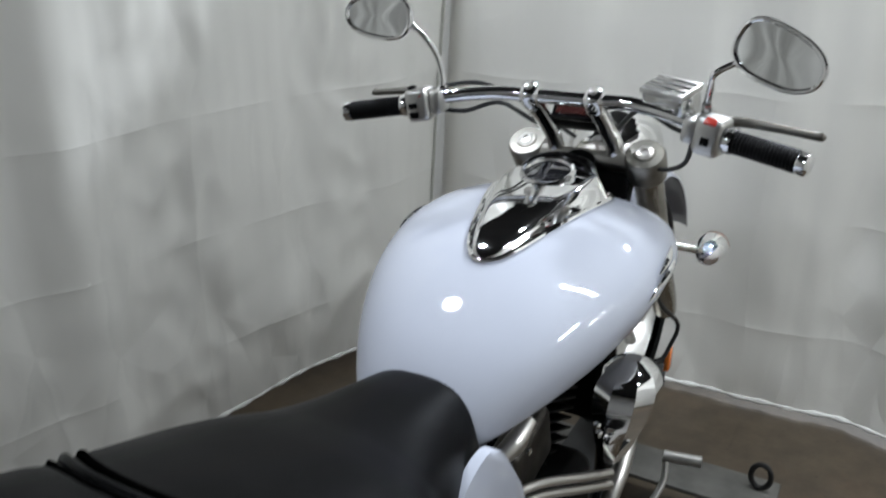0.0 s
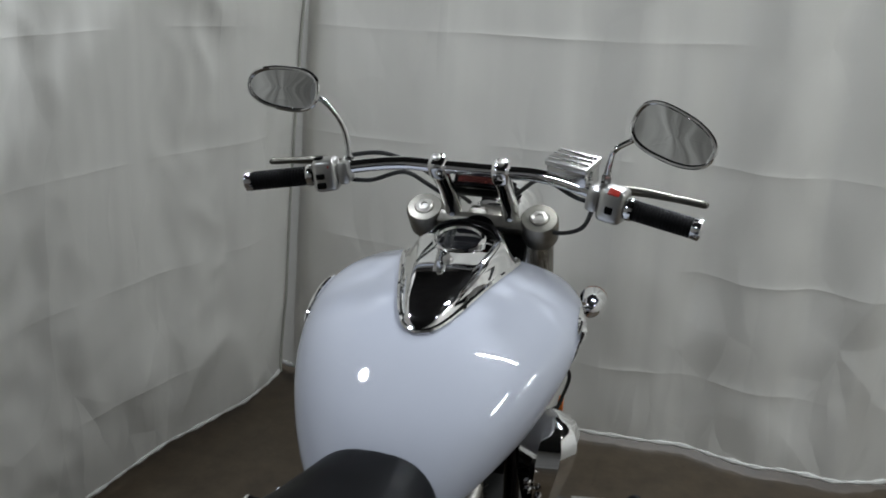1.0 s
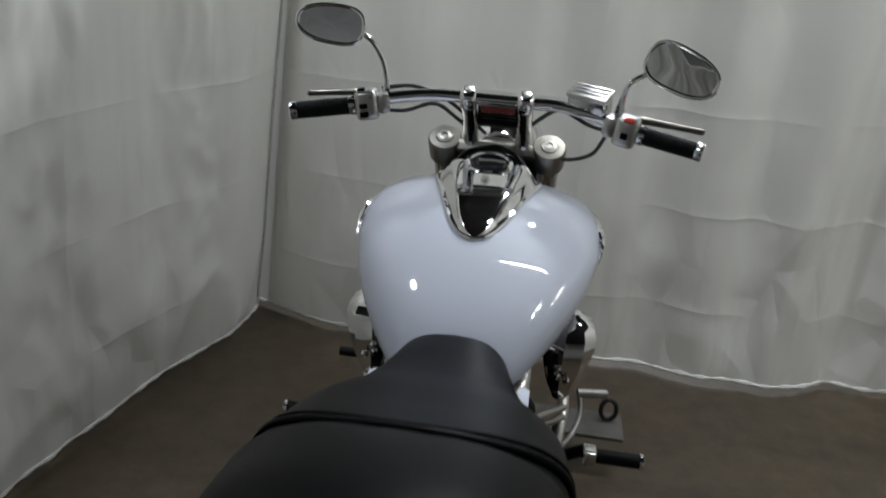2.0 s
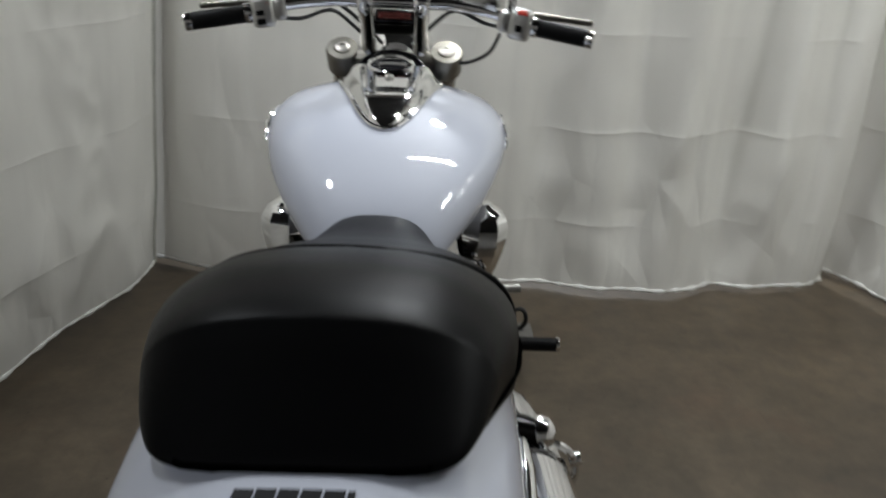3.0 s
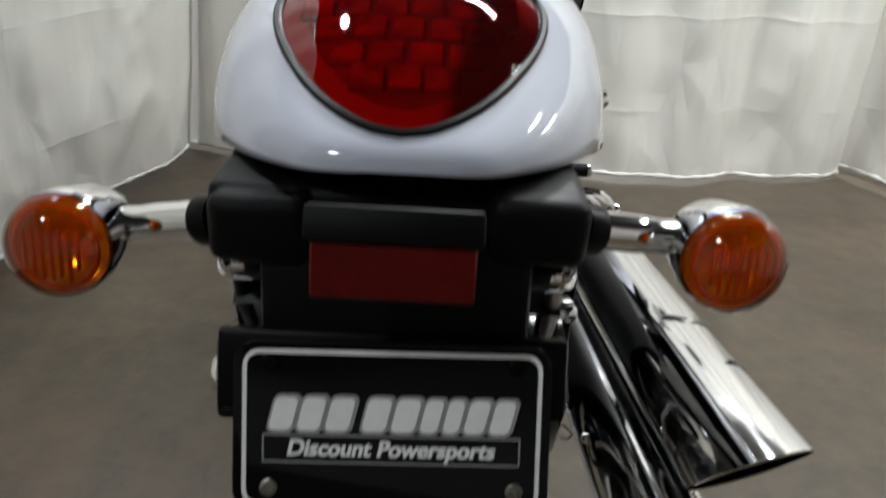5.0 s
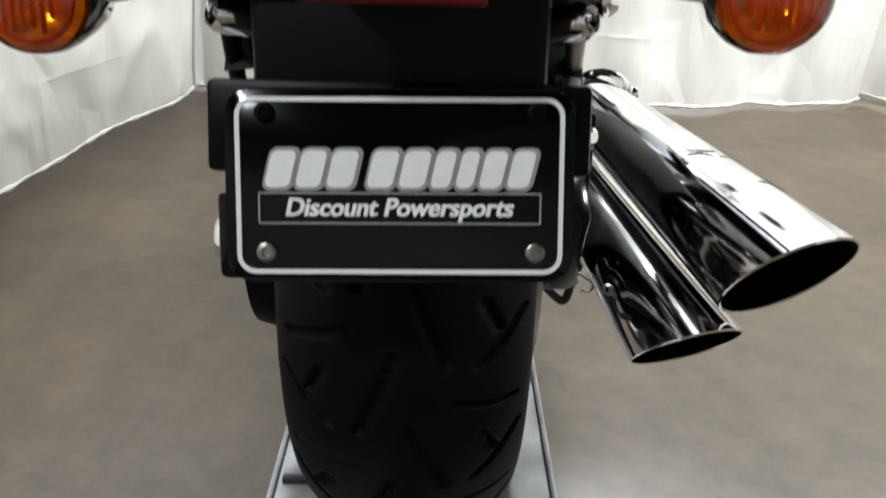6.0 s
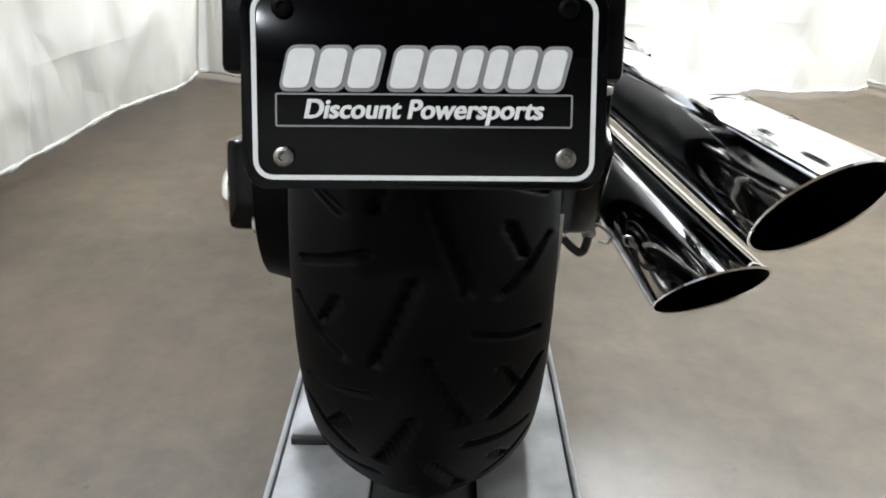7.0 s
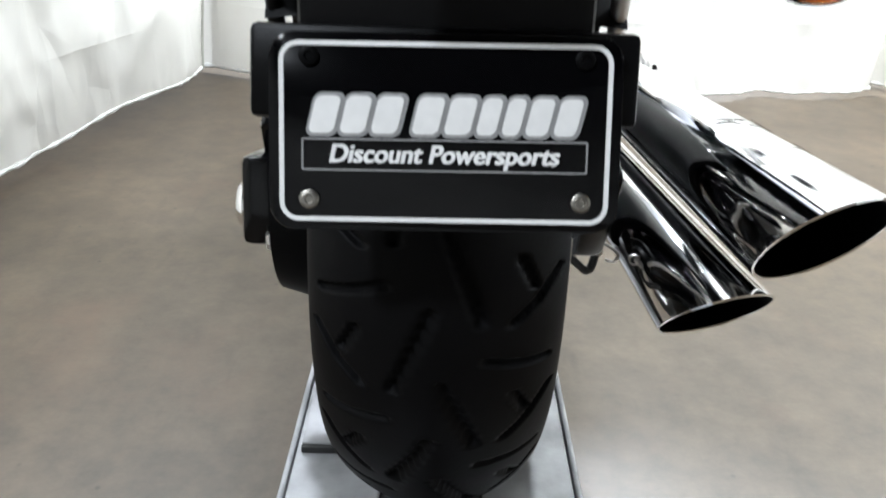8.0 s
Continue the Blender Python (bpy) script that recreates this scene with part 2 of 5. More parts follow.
M_SEAT = mat("seat_vinyl", (0.0014, 0.0014, 0.0017), 0.33, spec=0.050, var=0.25, var_scale=9, bump=0.10, bump_scale=900, rough_var=0.1)
M_PIPING = mat("seat_piping", (0.0008, 0.0008, 0.0008), 0.7, spec=0.0, var=0.2, var_scale=60)
M_PLASTIC = mat("black_plastic", (0.0018, 0.0018, 0.0021), 0.30, spec=0.10, var=0.25, var_scale=25, bump=0.08, bump_scale=700, rough_var=0.12)
M_GLOSSBLACK = mat("gloss_black", (0.0022, 0.0022, 0.0026), 0.14, coat=0.14, spec=0.22, var=0.2, var_scale=20)
M_BRACKET = mat("grained_plastic", (0.0022, 0.0021, 0.0025), 0.40, spec=0.13, var=0.25, var_scale=25, bump=0.22, bump_scale=1400, rough_var=0.12)
M_RUBBER = mat("tyre_rubber", (0.0034, 0.0033, 0.0036), 0.48, spec=0.06, var=0.35, var_scale=14, bump=0.07, bump_scale=350, rough_var=0.15)
M_GRIP = mat("grip_rubber", (0.0035, 0.0035, 0.004), 0.5, spec=0.12, var=0.2, var_scale=80, bump=0.3, bump_scale=500)
M_CABLE = mat("cable_sleeve", (0.012, 0.012, 0.012), 0.45, var=0.2, var_scale=50)
M_DARKMETAL = mat("engine_black", (0.0018, 0.0018, 0.0020), 0.45, spec=0.06, var=0.3, var_scale=40)
M_RED = mat("red_switch", (0.62, 0.05, 0.03), 0.35, var=0.1, var_scale=200)
M_REFLECTOR = mat("red_reflector", (0.10, 0.004, 0.003), 0.3, spec=0.12, var=0.25, var_scale=90)
M_LAMPRED = mat("red_tray", (0.66, 0.010, 0.008), 0.7, spec=0.0, var=0.75, var_scale=55)
M_LAMPDARK = mat("dark_red_tray", (0.30, 0.006, 0.005), 0.7, spec=0.0, var=0.45, var_scale=40)
M_REDLENS = lens_mat("red_lens", (0.95, 0.030, 0.022), gloss=0.02, body=(0.30, 0.005, 0.004), milk=0.05)
M_AMBER = lens_mat("amber_lens", (1.0, 0.26, 0.004), gloss=0.02, body=(1.0, 0.17, 0.002), milk=0.10)
M_BOWL = mat("amber_bowl", (0.95, 0.88, 0.72), 0.16, 0.6, var=0.4, var_scale=90)
M_RIB = mat("amber_rib", (0.30, 0.06, 0.01), 0.35, var=0.2, var_scale=120)
M_PLATE = mat("plate_black", (0.0018, 0.0018, 0.0022), 0.09, coat=0.1, spec=0.18, var=0.2, var_scale=15)
M_PRINT = mat("white_print", (0.84, 0.84, 0.83), 0.4, var=0.06, var_scale=150)
M_PRINTGREY = mat("grey_print", (0.30, 0.30, 0.30), 0.4, var=0.06, var_scale=150)
M_MIRROR = mat("mirror_glass", (0.86, 0.87, 0.87), 0.008, 1.0, var=0.02, var_scale=5)
M_GLASS = mat("dial_glass", (0.01, 0.01, 0.012), 0.03, coat=1.0, var=0.1, var_scale=30)
M_ORANGE = mat("amber_plastic", (0.72, 0.19, 0.03), 0.2, coat=0.6, var=0.15, var_scale=60)
M_DECK = mat("aluminium_deck", (0.40, 0.40, 0.41), 0.50, 0.4, var=0.5, var_scale=14, bump=0.25, bump_scale=80, rough_var=0.25, detail=8)
M_BINDING = mat("edge_binding", (0.50, 0.50, 0.45), 0.8, var=0.2, var_scale=40)
M_PIPE = mat("exhaust_chrome", (0.86, 0.86, 0.87), 0.03, 1.0, rough_var=0.05, var_scale=30, bump=0.06, bump_scale=22)
M_AIRBOX = mat("dark_cast_cover", (0.085, 0.078, 0.070), 0.38, 1.0, var=0.25, var_scale=40, rough_var=0.15)
M_FORK = mat("fork_metal", (0.36, 0.33, 0.275), 0.26, 1.0, var=0.12, var_scale=30)
M_STEEL = mat("dull_steel", (0.13, 0.125, 0.115), 0.55, 0.3, var=0.4, var_scale=12, rough_var=0.2)
M_RESERVOIR = mat("polished_metal", (0.62, 0.62, 0.61), 0.16, 1.0, var=0.1, var_scale=20)
M_PEDAL = mat("worn_pedal_metal", (0.34, 0.335, 0.32), 0.42, 0.7, var=0.25, var_scale=60)
M_STRAP = mat("black_rail", (0.012, 0.012, 0.012), 0.6, var=0.3, var_scale=30)
M_LAMPWIN = mat("lamp_window", (0.05, 0.012, 0.010), 0.2, coat=0.5, var=0.3, var_scale=60)
M_LETTER = mat("black_decal", (0.004, 0.004, 0.005), 0.4, spec=0.2, var=0.2, var_scale=100)

# ---------------------------------------------------------------- mesh helpers
ORIGIN = {}


def part(name, bm, material, parent=None, label="", smooth=True, sharp=40):
    """Links a bmesh, in world coordinates, as one mesh object under a thing or a part."""
    me = bpy.data.meshes.new(name)
    bmesh.ops.recalc_face_normals(bm, faces=bm.faces)
    lim = radians(sharp)
    for e in bm.edges:
        if len(e.link_faces) == 2 and e.calc_face_angle(0) > lim:
            e.smooth = False
    for f in bm.faces:
        f.smooth = smooth
    bm.to_mesh(me)
    bm.free()
    me.materials.append(material)
    ob = new(name, me)
    if parent is not None:
        ob.parent = parent
        ob.matrix_parent_inverse = Matrix.Translation(-ORIGIN.get(parent.name, Vector((0, 0, 0))))
    if label:
        tagged(ob, label)
    return ob


def thing(name, at, label, category, group="", kind=""):
    ob = new(name)
    ob.location = at
    ob.empty_display_size = 0.05
    ORIGIN[ob.name] = Vector(at)
    return tagged(ob, label, category, group, kind)


def skin(bm, rings, closed=True, cap0=False, cap1=False):
    """Faces between rings of vertices."""
    for a, b in zip(rings, rings[1:]):
        n = len(a)
        for i in range(n if closed else n - 1):
            j = (i + 1) % n
            bm.faces.new((a[i], a[j], b[j], b[i]))
    if cap0:
        bm.faces.new(rings[0][::-1])
    if cap1:
        bm.faces.new(rings[-1])


def loft(sections, closed=True, cap0=False, cap1=False, bm=None):
    bm = bm or bmesh.new()
    rings = [[bm.verts.new(p) for p in s] for s in sections]
    skin(bm, rings, closed, cap0, cap1)
    return bm


def catmull(pts, n):
    """n points per span along a smooth curve through pts."""
    pts = [Vector(p) for p in pts]
    out = []
    for i in range(len(pts) - 1):
        p0, p1, p2, p3 = pts[max(i - 1, 0)], pts[i], pts[i + 1], pts[min(i + 2, len(pts) - 1)]
        for k in range(n):
            t = k / n
            out.append(0.5 * ((2 * p1) + (p2 - p0) * t + (2 * p0 - 5 * p1 + 4 * p2 - p3) * t * t + (3 * p1 - p0 - 3 * p2 + p3) * t ** 3))
    out.append(pts[-1])
    return out


def tube(pts, r, n=12, bm=None, smooth=6, loop=False, caps=True):
    """A round bar along pts; r is one radius or one for each point."""
    pts = [Vector(p) for p in pts]
    rs = list(r) if isinstance(r, (list, tuple)) else [r] * len(pts)
    if smooth > 1 and len(pts) > 2 and not loop:
        path = catmull(pts, smooth)
        k = len(pts) - 1
        rs = [float(np.interp(i / smooth, range(k + 1), rs)) for i in range(len(path))]
    else:
        path = pts
    bm = bm or bmesh.new()
    rings = []
    up = None
    m = len(path)
    for i, p in enumerate(path):
        if loop:
            d = (path[(i + 1) % m] - path[i - 1]).normalized()
        else:
            d = (path[min(i + 1, m - 1)] - path[max(i - 1, 0)]).normalized()
        if up is None:
            up = d.orthogonal().normalized()
        up = (up - d * up.dot(d)).normalized()
        side = d.cross(up)
        rings.append([bm.verts.new(p + rs[i] * (math.cos(a) * up + math.sin(a) * side)) for a in (2 * math.pi * k / n for k in range(n))])
    if loop:
        rings.append(rings[0])
    skin(bm, rings, True, caps and not loop, caps and not loop)
    return bm


def lathe(profile, m, n=32, bm=None):
    """Turns (radius, height) pairs round the local z axis, placed by the matrix m."""
    bm = bm or bmesh.new()
    rings = []
    for r, h in profile:
        if r < 1e-6:
            rings.append([bm.verts.new(m @ Vector((0, 0, h)))])
        else:
            rings.append([bm.verts.new(m @ Vector((r * math.cos(2 * math.pi * k / n), r * math.sin(2 * math.pi * k / n), h))) for k in range(n)])
    for a, b in zip(rings, rings[1:]):
        for i in range(n):
            j = (i + 1) % n
            if len(a) == 1 and len(b) == 1:
                continue
            if len(a) == 1:
                bm.faces.new((a[0], b[j], b[i]))
            elif len(b) == 1:
                bm.faces.new((a[i], a[j], b[0]))
            else:
                bm.faces.new((a[i], a[j], b[j], b[i]))
    return bm


def aim(at, towards):
    """A matrix at 'at' whose z axis points along 'towards'."""
    q = Vector(towards).to_track_quat("Z", "Y")
    return Matrix.Translation(at) @ q.to_matrix().to_4x4()


def rbox(size, m, bevel=0.004, seg=2, bm=None):
    """A box with rounded edges, placed by m."""
    b = bmesh.new()
    bmesh.ops.create_cube(b, size=1, matrix=Matrix.Diagonal((*size, 1)))
    if bevel:
        bmesh.ops.bevel(b, geom=b.edges[:], offset=bevel, segments=seg, profile=0.5, affect="EDGES")
    b.transform(m)
    if bm is None:
        return b
    me = bpy.data.meshes.new("tmp")
    b.to_mesh(me)
    b.free()
    bm.from_mesh(me)
    bpy.data.meshes.remove(me)
    return bm


def slab(outline, m, depth, bm=None, bevel=0.0):
    """A flat plate: an outline of (x, y) raised by depth along the local z of m."""
    b = bmesh.new()
    lo = [b.verts.new((x, y, 0)) for x, y in outline]
    hi = [b.verts.new((x, y, depth)) for x, y in outline]
    skin(b, [lo, hi], True, True, True)
    if bevel:
        top = [e for e in b.edges if all(v.co.z > depth * 0.5 for v in e.verts)]
        bmesh.ops.bevel(b, geom=top, offset=bevel, segments=2, profile=0.5, affect="EDGES")
    b.transform(m)
    if bm is None:
        return b
    me = bpy.data.meshes.new("tmp")
    b.to_mesh(me)
    b.free()
    bm.from_mesh(me)
    bpy.data.meshes.remove(me)
    return bm


def rrect(w, h, r, n=5):
    out = []
    for cx, cy, a0 in ((w / 2 - r, h / 2 - r, 0), (-w / 2 + r, h / 2 - r, 90), (-w / 2 + r, -h / 2 + r, 180), (w / 2 - r, -h / 2 + r, 270)):
        for k in range(n + 1):
            a = radians(a0 + 90 * k / n)
            out.append((cx + r * math.cos(a), cy + r * math.sin(a)))
    return out


def interp(y, table, col):
    ys = [r[0] for r in table]
    return float(np.interp(y, ys, [r[col] for r in table]))


def smooth_rows(table, n):
    """More rows of a table, along smooth curves."""
    cols = len(table[0])
    out = []
    k = len(table)
    for i in range(k - 1):
        for s in range(n):
            t = s / n
            row = []
            for c in range(cols):
                p0, p1, p2, p3 = table[max(i - 1, 0)][c], table[i][c], table[i + 1][c], table[min(i + 2, k - 1)][c]
                row.append(0.5 * (2 * p1 + (p2 - p0) * t + (2 * p0 - 5 * p1 + 4 * p2 - p3) * t * t + (3 * p1 - p0 - 3 * p2 + p3) * t ** 3))
            out.append(row)
    out.append(list(table[-1]))
    return out


# ---------------------------------------------------------------- the booth
def box_struct(name, x0, x1, y0, y1, z0, z1, material, label, category):
    b = rbox((x1 - x0, y1 - y0, z1 - z0), pose((x0 + x1) / 2, (y0 + y1) / 2, (z0 + z1) / 2), 0)
    ob = part(name, b, material, smooth=False)
    return tagged(ob, label, category, kind="structure")


box_struct("floor", -5, 5, -5, 5, -0.1, 0, M_FLOOR, "smooth brown-grey concrete floor with blotchy stains", "floor")
box_struct("ceiling", -5.2, 5.2, -5.2, 5.2, 4.6, 4.75, M_CEIL, "dark unlit warehouse ceiling", "ceiling")
box_struct("wall_north", -5.2, 5.2, 5, 5.2, -0.1, 4.6, M_WALL, "plain grey warehouse wall", "wall")
box_struct("wall_south", -5.2, 5.2, -5.2, -5, -0.1, 4.6, M_WALL, "plain grey warehouse wall", "wall")
box_struct("wall_east", 5, 5.2, -5, 5, -0.1, 4.6, M_WALL, "plain grey warehouse wall", "wall")
box_struct("wall_west", -5.2, -5, -5, 5, -0.1, 4.6, M_WALL, "plain grey warehouse wall", "wall")

CURTAIN_TOP = 1.88


def curtain(path, label, folds, seed, crumple=None, lean=0.0, gap=0.03, soft=1.0, swell=None, pleats=(), ripple=1.0, binding=False, top=CURTAIN_TOP):
    """A hanging cloth along a plan path, with soft folds, pleats and a rolled hem."""
    line = catmull([(*p, 0) for p in path], 40)
    s = [0.0]
    for a, b in zip(line, line[1:]):
        s.append(s[-1] + (b - a).length)
    total = s[-1]
    nu, nv = max(30, int(total / 0.012)), 150
    root = thing("curtain", (line[len(line) // 2].x, line[len(line) // 2].y, 0), label, "curtain", "curtains of the booth")
    bm = bmesh.new()
    rows = []
    seed_v = Vector((seed * 7.3, seed * 3.1, seed))

    lx = np.array([p.x for p in line])
    ly = np.array([p.y for p in line])
    plan = []
    for i in range(nu + 1):
        d = total * i / nu
        x, x1, x2 = (float(v) for v in np.interp([d, max(d - 0.01, 0), min(d + 0.01, total)], s, lx))
        y, y1, y2 = (float(v) for v in np.interp([d, max(d - 0.01, 0), min(d + 0.01, total)], s, ly))
        plan.append((d, x, y, Vector((-(y2 - y1), x2 - x1, 0)).normalized()))

    def shape(i, z):
        u = i / nu
        d, x, y, n = plan[i]
        o = 0.0
        still = 0.35 + 0.65 * min(1.0, z / 0.5)          # the hem hangs straighter than the cloth above it
        grow = still * (1.0 if swell is None else float(np.interp(d, swell[0], swell[1])))
        for amp, freq, ph in folds:
            o += grow * amp * math.sin(freq * (d + 0.05 * math.sin(1.3 * z + ph)) + ph) * (0.75 + 0.25 * math.sin(0.9 * z + 2 * ph))
        o += still * soft * 0.040 * noise.noise(Vector((d * 1.9, z * 0.45, 0)) + seed_v)
        o += still * soft * 0.014 * noise.noise(Vector((d * 6.5, z * 0.35, 4)) + seed_v)
        for x0, run, wid, dep in pleats:
            o += dep * math.exp(-((d - x0 - run * (z - 0.4)) / wid) ** 2) * (0.7 + 0.3 * math.cos(1.1 * z + x0)) * min(1.0, 0.2 + 1.3 * z)
        low = max(0.0, 1 - z / 0.5)
        o += soft * (0.002 + 0.004 * low) * noise.noise(Vector((d * 11 + z * 4, z * 5 - d * 3, 8)) + seed_v)
        if crumple:
            for c0, wid in crumple:
                g = still * math.exp(-((d - c0 - 0.03 * math.sin(z * 5)) / wid) ** 2)
                o += g * 0.018 * (abs(noise.noise(Vector((d * 9 + z * 3, z * 5 - d * 4, 2)) + seed_v)) - 0.25)
                o += g * 0.004 * noise.noise(Vector((d * 17 - z * 6, z * 11, 5)) + seed_v)
                o += g * 0.012
        return Vector((x + lean * z * (1 if u > 0.5 else 0) * (2 * u - 1), y, z)) + n * o

    wave = lambda u: gap + ripple * (0.012 * math.sin(u * total * 3.1 + seed) + 0.005 * math.sin(u * total * 9 + seed))
    for i in range(nu + 1):
        u = i / nu
        g = wave(u)
        rows.append([bm.verts.new(shape(i, g + (top - g) * (j / nv) ** 1.25)) for j in range(nv + 1)])
    bottom = [r[0].co.copy() for r in rows]
    side = [r.co.copy() for r in rows[-1]]
    skin(bm, rows, False)
    laid = bm.loops.layers.uv.new("cloth")
    where = {}
    for i, row in enumerate(rows):
        for v in row:
            where[v] = (plan[i][0] + 10 * seed, v.co.z)
    for f in bm.faces:
        for corner in f.loops:
            corner[laid].uv = where[corner.vert]
    cloth = part("cloth", bm, M_CLOTH, root, sharp=180)
    sol = cloth.modifiers.new("thick", "SOLIDIFY")
    sol.thickness = 0.0015
    if binding:
        part("edge_binding", tube([p + Vector((0.004, 0, 0)) for p in side], 0.0055, 8, smooth=1), M_BINDING, root, "grey-green bound edge")
    hem_r = [0.0065 + 0.0028 * math.sin(k * 1.05 + seed) * (1 if k % 3 else 0.3) + 0.0015 * math.sin(k * 0.37) for k in range(len(bottom))]
    part("hem", tube([p + Vector((0, 0, 0.004)) for p in bottom], hem_r, 8, smooth=1), M_HEM, root, "rolled and puckered cloth hem")
    return root


curtain([(-1.62, -2.6), (-1.38, -1.2), (-1.20, 0.3), (-1.118, 0.93), (-1.024, 1.42), (-0.956, 1.67), (-0.912, 1.89), (-0.912, 2.12)],
        "white cloth curtain with pressed creases along one side of the booth",
        [(0.022, 6.3, 0.4), (0.011, 15.0, 2.0), (0.004, 31.0, 0.7)],
        1, crumple=[(4.36, 0.13), (3.8, 0.16)], lean=0.085, gap=0.036, binding=True, top=2.06)
curtain([(-1.15, 2.32), (-0.83, 2.175), (-0.48, 2.07), (0.23, 2.08), (0.52, 2.06), (0.80, 2.01), (1.04, 2.035), (1.20, 2.095), (1.35, 2.13), (1.52, 2.125), (1.62, 2.20)],
        "white cloth curtain with long vertical folds behind the motorcycle",
        [(0.040, 11.0, 1.0), (0.028, 19.0, 0.3), (0.011, 33.0, 1.2)],
        2, gap=0.022, lean=0.0, swell=((0, 1.2, 1.9, 2.9), (0.20, 0.35, 1.0, 1.0)), ripple=0.35,
        pleats=((2.42, 0.05, 0.050, 0.150), (2.28, 0.03, 0.045, -0.050), (1.98, 0.0, 0.070, 0.095), (1.55, 0.0, 0.05, 0.045), (2.70, -0.02, 0.035, 0.060), (2.56, 0.0, 0.02, 0.020)))
curtain([(1.60, 2.38), (1.71, 2.25), (1.79, 2.08), (1.88, 1.80), (1.98, 1.2), (2.08, 0.4), (2.15, -0.8), (2.1, -2.6)],
        "white cloth curtain along the open side of the booth",
        [(0.020, 11.0, 0.2), (0.010, 23.0, 1.3)],
        3, gap=0.018, ripple=0.5)

# hanging lamps: four reflected in the paint and the chrome, three added unseen
for lx, ly, lz, turn, size, watts, kind in LAMPS:
    if kind == "bay":
        f = thing("bay_and_fill_lamp", (lx, ly, lz), "round high-bay or added fill lamp hanging from the dark ceiling", "lamp", "hanging lamps")
        part("shade", lathe([(size * 0.55, 0.01), (size * 0.58, 0.012), (size * 0.42, 0.12), (0.05, 0.19), (0.0, 0.19)], Matrix.Translation((lx, ly, lz))), M_SATIN, f)
        part("cord", tube([(lx, ly, lz + 0.18), (lx, ly, 4.6)], 0.006, 8), M_CABLE, f)
    else:
        f = thing("tube_lamp", (lx, ly, lz), "long fluorescent strip lamp hanging from the dark ceiling", "lamp", "hanging lamps")
        part("housing", rbox((size + 0.06, 0.11, 0.06), pose(lx, ly, lz + 0.04, 0, 0, turn), 0.006), M_SATIN, f)
        for sgn in (-0.4, 0.4):
            ex, ey = lx + sgn * size * math.cos(radians(turn)), ly + sgn * size * math.sin(radians(turn))
            part("cord", tube([(ex, ey, lz + 0.06), (ex, ey, 4.6)], 0.004, 8), M_CABLE, f)

# ---------------------------------------------------------------- the dolly under the motorcycle
DECK = 0.213
dolly = thing("bike_dolly", (0, 0.5, 0), "low aluminium wheel dolly that carries the motorcycle", "dolly")
for sgn in (-1, 1):
    part("deck_plank", rbox((0.096, 1.42, 0.012), pose(sgn * 0.102, 0.13, DECK - 0.006), 0.002), M_DECK, dolly)
    part("side_rail", rbox((0.007, 1.42, 0.10), pose(sgn * 0.1540, 0.13, DECK - 0.046), 0.003), M_DECK, dolly)
part("wheel_channel", rbox((0.108, 1.38, 0.02), pose(0, 0.13, DECK - 0.016), 0.003), M_STRAP, dolly, "black wheel channel")
part("spine_beam", rbox((0.12, 1.02, 0.08), pose(0, 1.345, DECK - 0.041), 0.006), M_STRAP, dolly, "black beam under the front wheel")
part("chock_plate", rbox((0.088, 0.36, 0.010), pose(-0.100, 0.05, DECK + 0.005), 0.002), M_DECK, dolly, "loose bright plate beside the tyre")
part("chock_edge", rbox((0.088, 0.006, 0.009), pose(-0.100, -0.134, DECK + 0.0046), 0.0015), M_STRAP, dolly, "dark rubber edge of the loose plate")
for y in (-0.45, 0.13, 0.72):
    part("cross_bar", rbox((0.30, 0.06, 0.03), pose(0, y, DECK - 0.045), 0.003), M_DECK, dolly)
part("outrigger", rbox((0.80, 0.13, 0.012), pose(0.015, 1.50, 0.118), 0.003), M_STEEL, dolly, "flat dull grey outrigger plate")
ring_bm = tube([(0.372 + 0.022 * math.cos(a), 1.52, 0.160 + 0.032 * math.sin(a)) for a in (2 * math.pi * k / 20 for k in range(20))], 0.0065, 8, loop=True)
part("tie_ring", ring_bm, M_STRAP, dolly, "upright black tie-down ring")
for sx in (-0.14, 0.14):
    for y in (-0.45, 0.72):
        w = part("caster", lathe([(0, -0.015), (0.036, -0.015), (0.04, -0.008), (0.04, 0.008), (0.036, 0.015), (0, 0.015)], aim((sx, y, 0.04), (1, 0, 0)), 20), M_STRAP, dolly, "small black caster")
        part("fork_plate", rbox((0.04, 0.03, 0.12), pose(sx, y, 0.12), 0.002), M_SATIN, w)

# ---------------------------------------------------------------- the motorcycle
AX = Vector((0, -0.090, 0.510))
bike = thing("motorcycle", (0, AX.y, DECK), "pearl white cruiser motorcycle with chrome trim and black vinyl seat", "motorcycle")


# --- fuel tank
TANK = [  # y, half width, top, widest height, bottom
    (0.600, 0.080, 0.772, 0.735, 0.700),
    (0.640, 0.114, 0.810, 0.750, 0.695),
    (0.700, 0.152, 0.848, 0.775, 0.700),
    (0.780, 0.190, 0.885, 0.800, 0.712),
    (0.860, 0.216, 0.908, 0.822, 0.728),
    (0.940, 0.231, 0.922, 0.838, 0.742),
    (1.020, 0.234, 0.930, 0.846, 0.755),
    (1.090, 0.224, 0.930, 0.846, 0.765),
    (1.140, 0.200, 0.920, 0.842, 0.772),
    (1.175, 0.162, 0.900, 0.838, 0.780),
    (1.195, 0.100, 0.875, 0.832, 0.790),
    (1.202, 0.030, 0.845, 0.828, 0.805),
]
TANK = smooth_rows(TANK, 6)


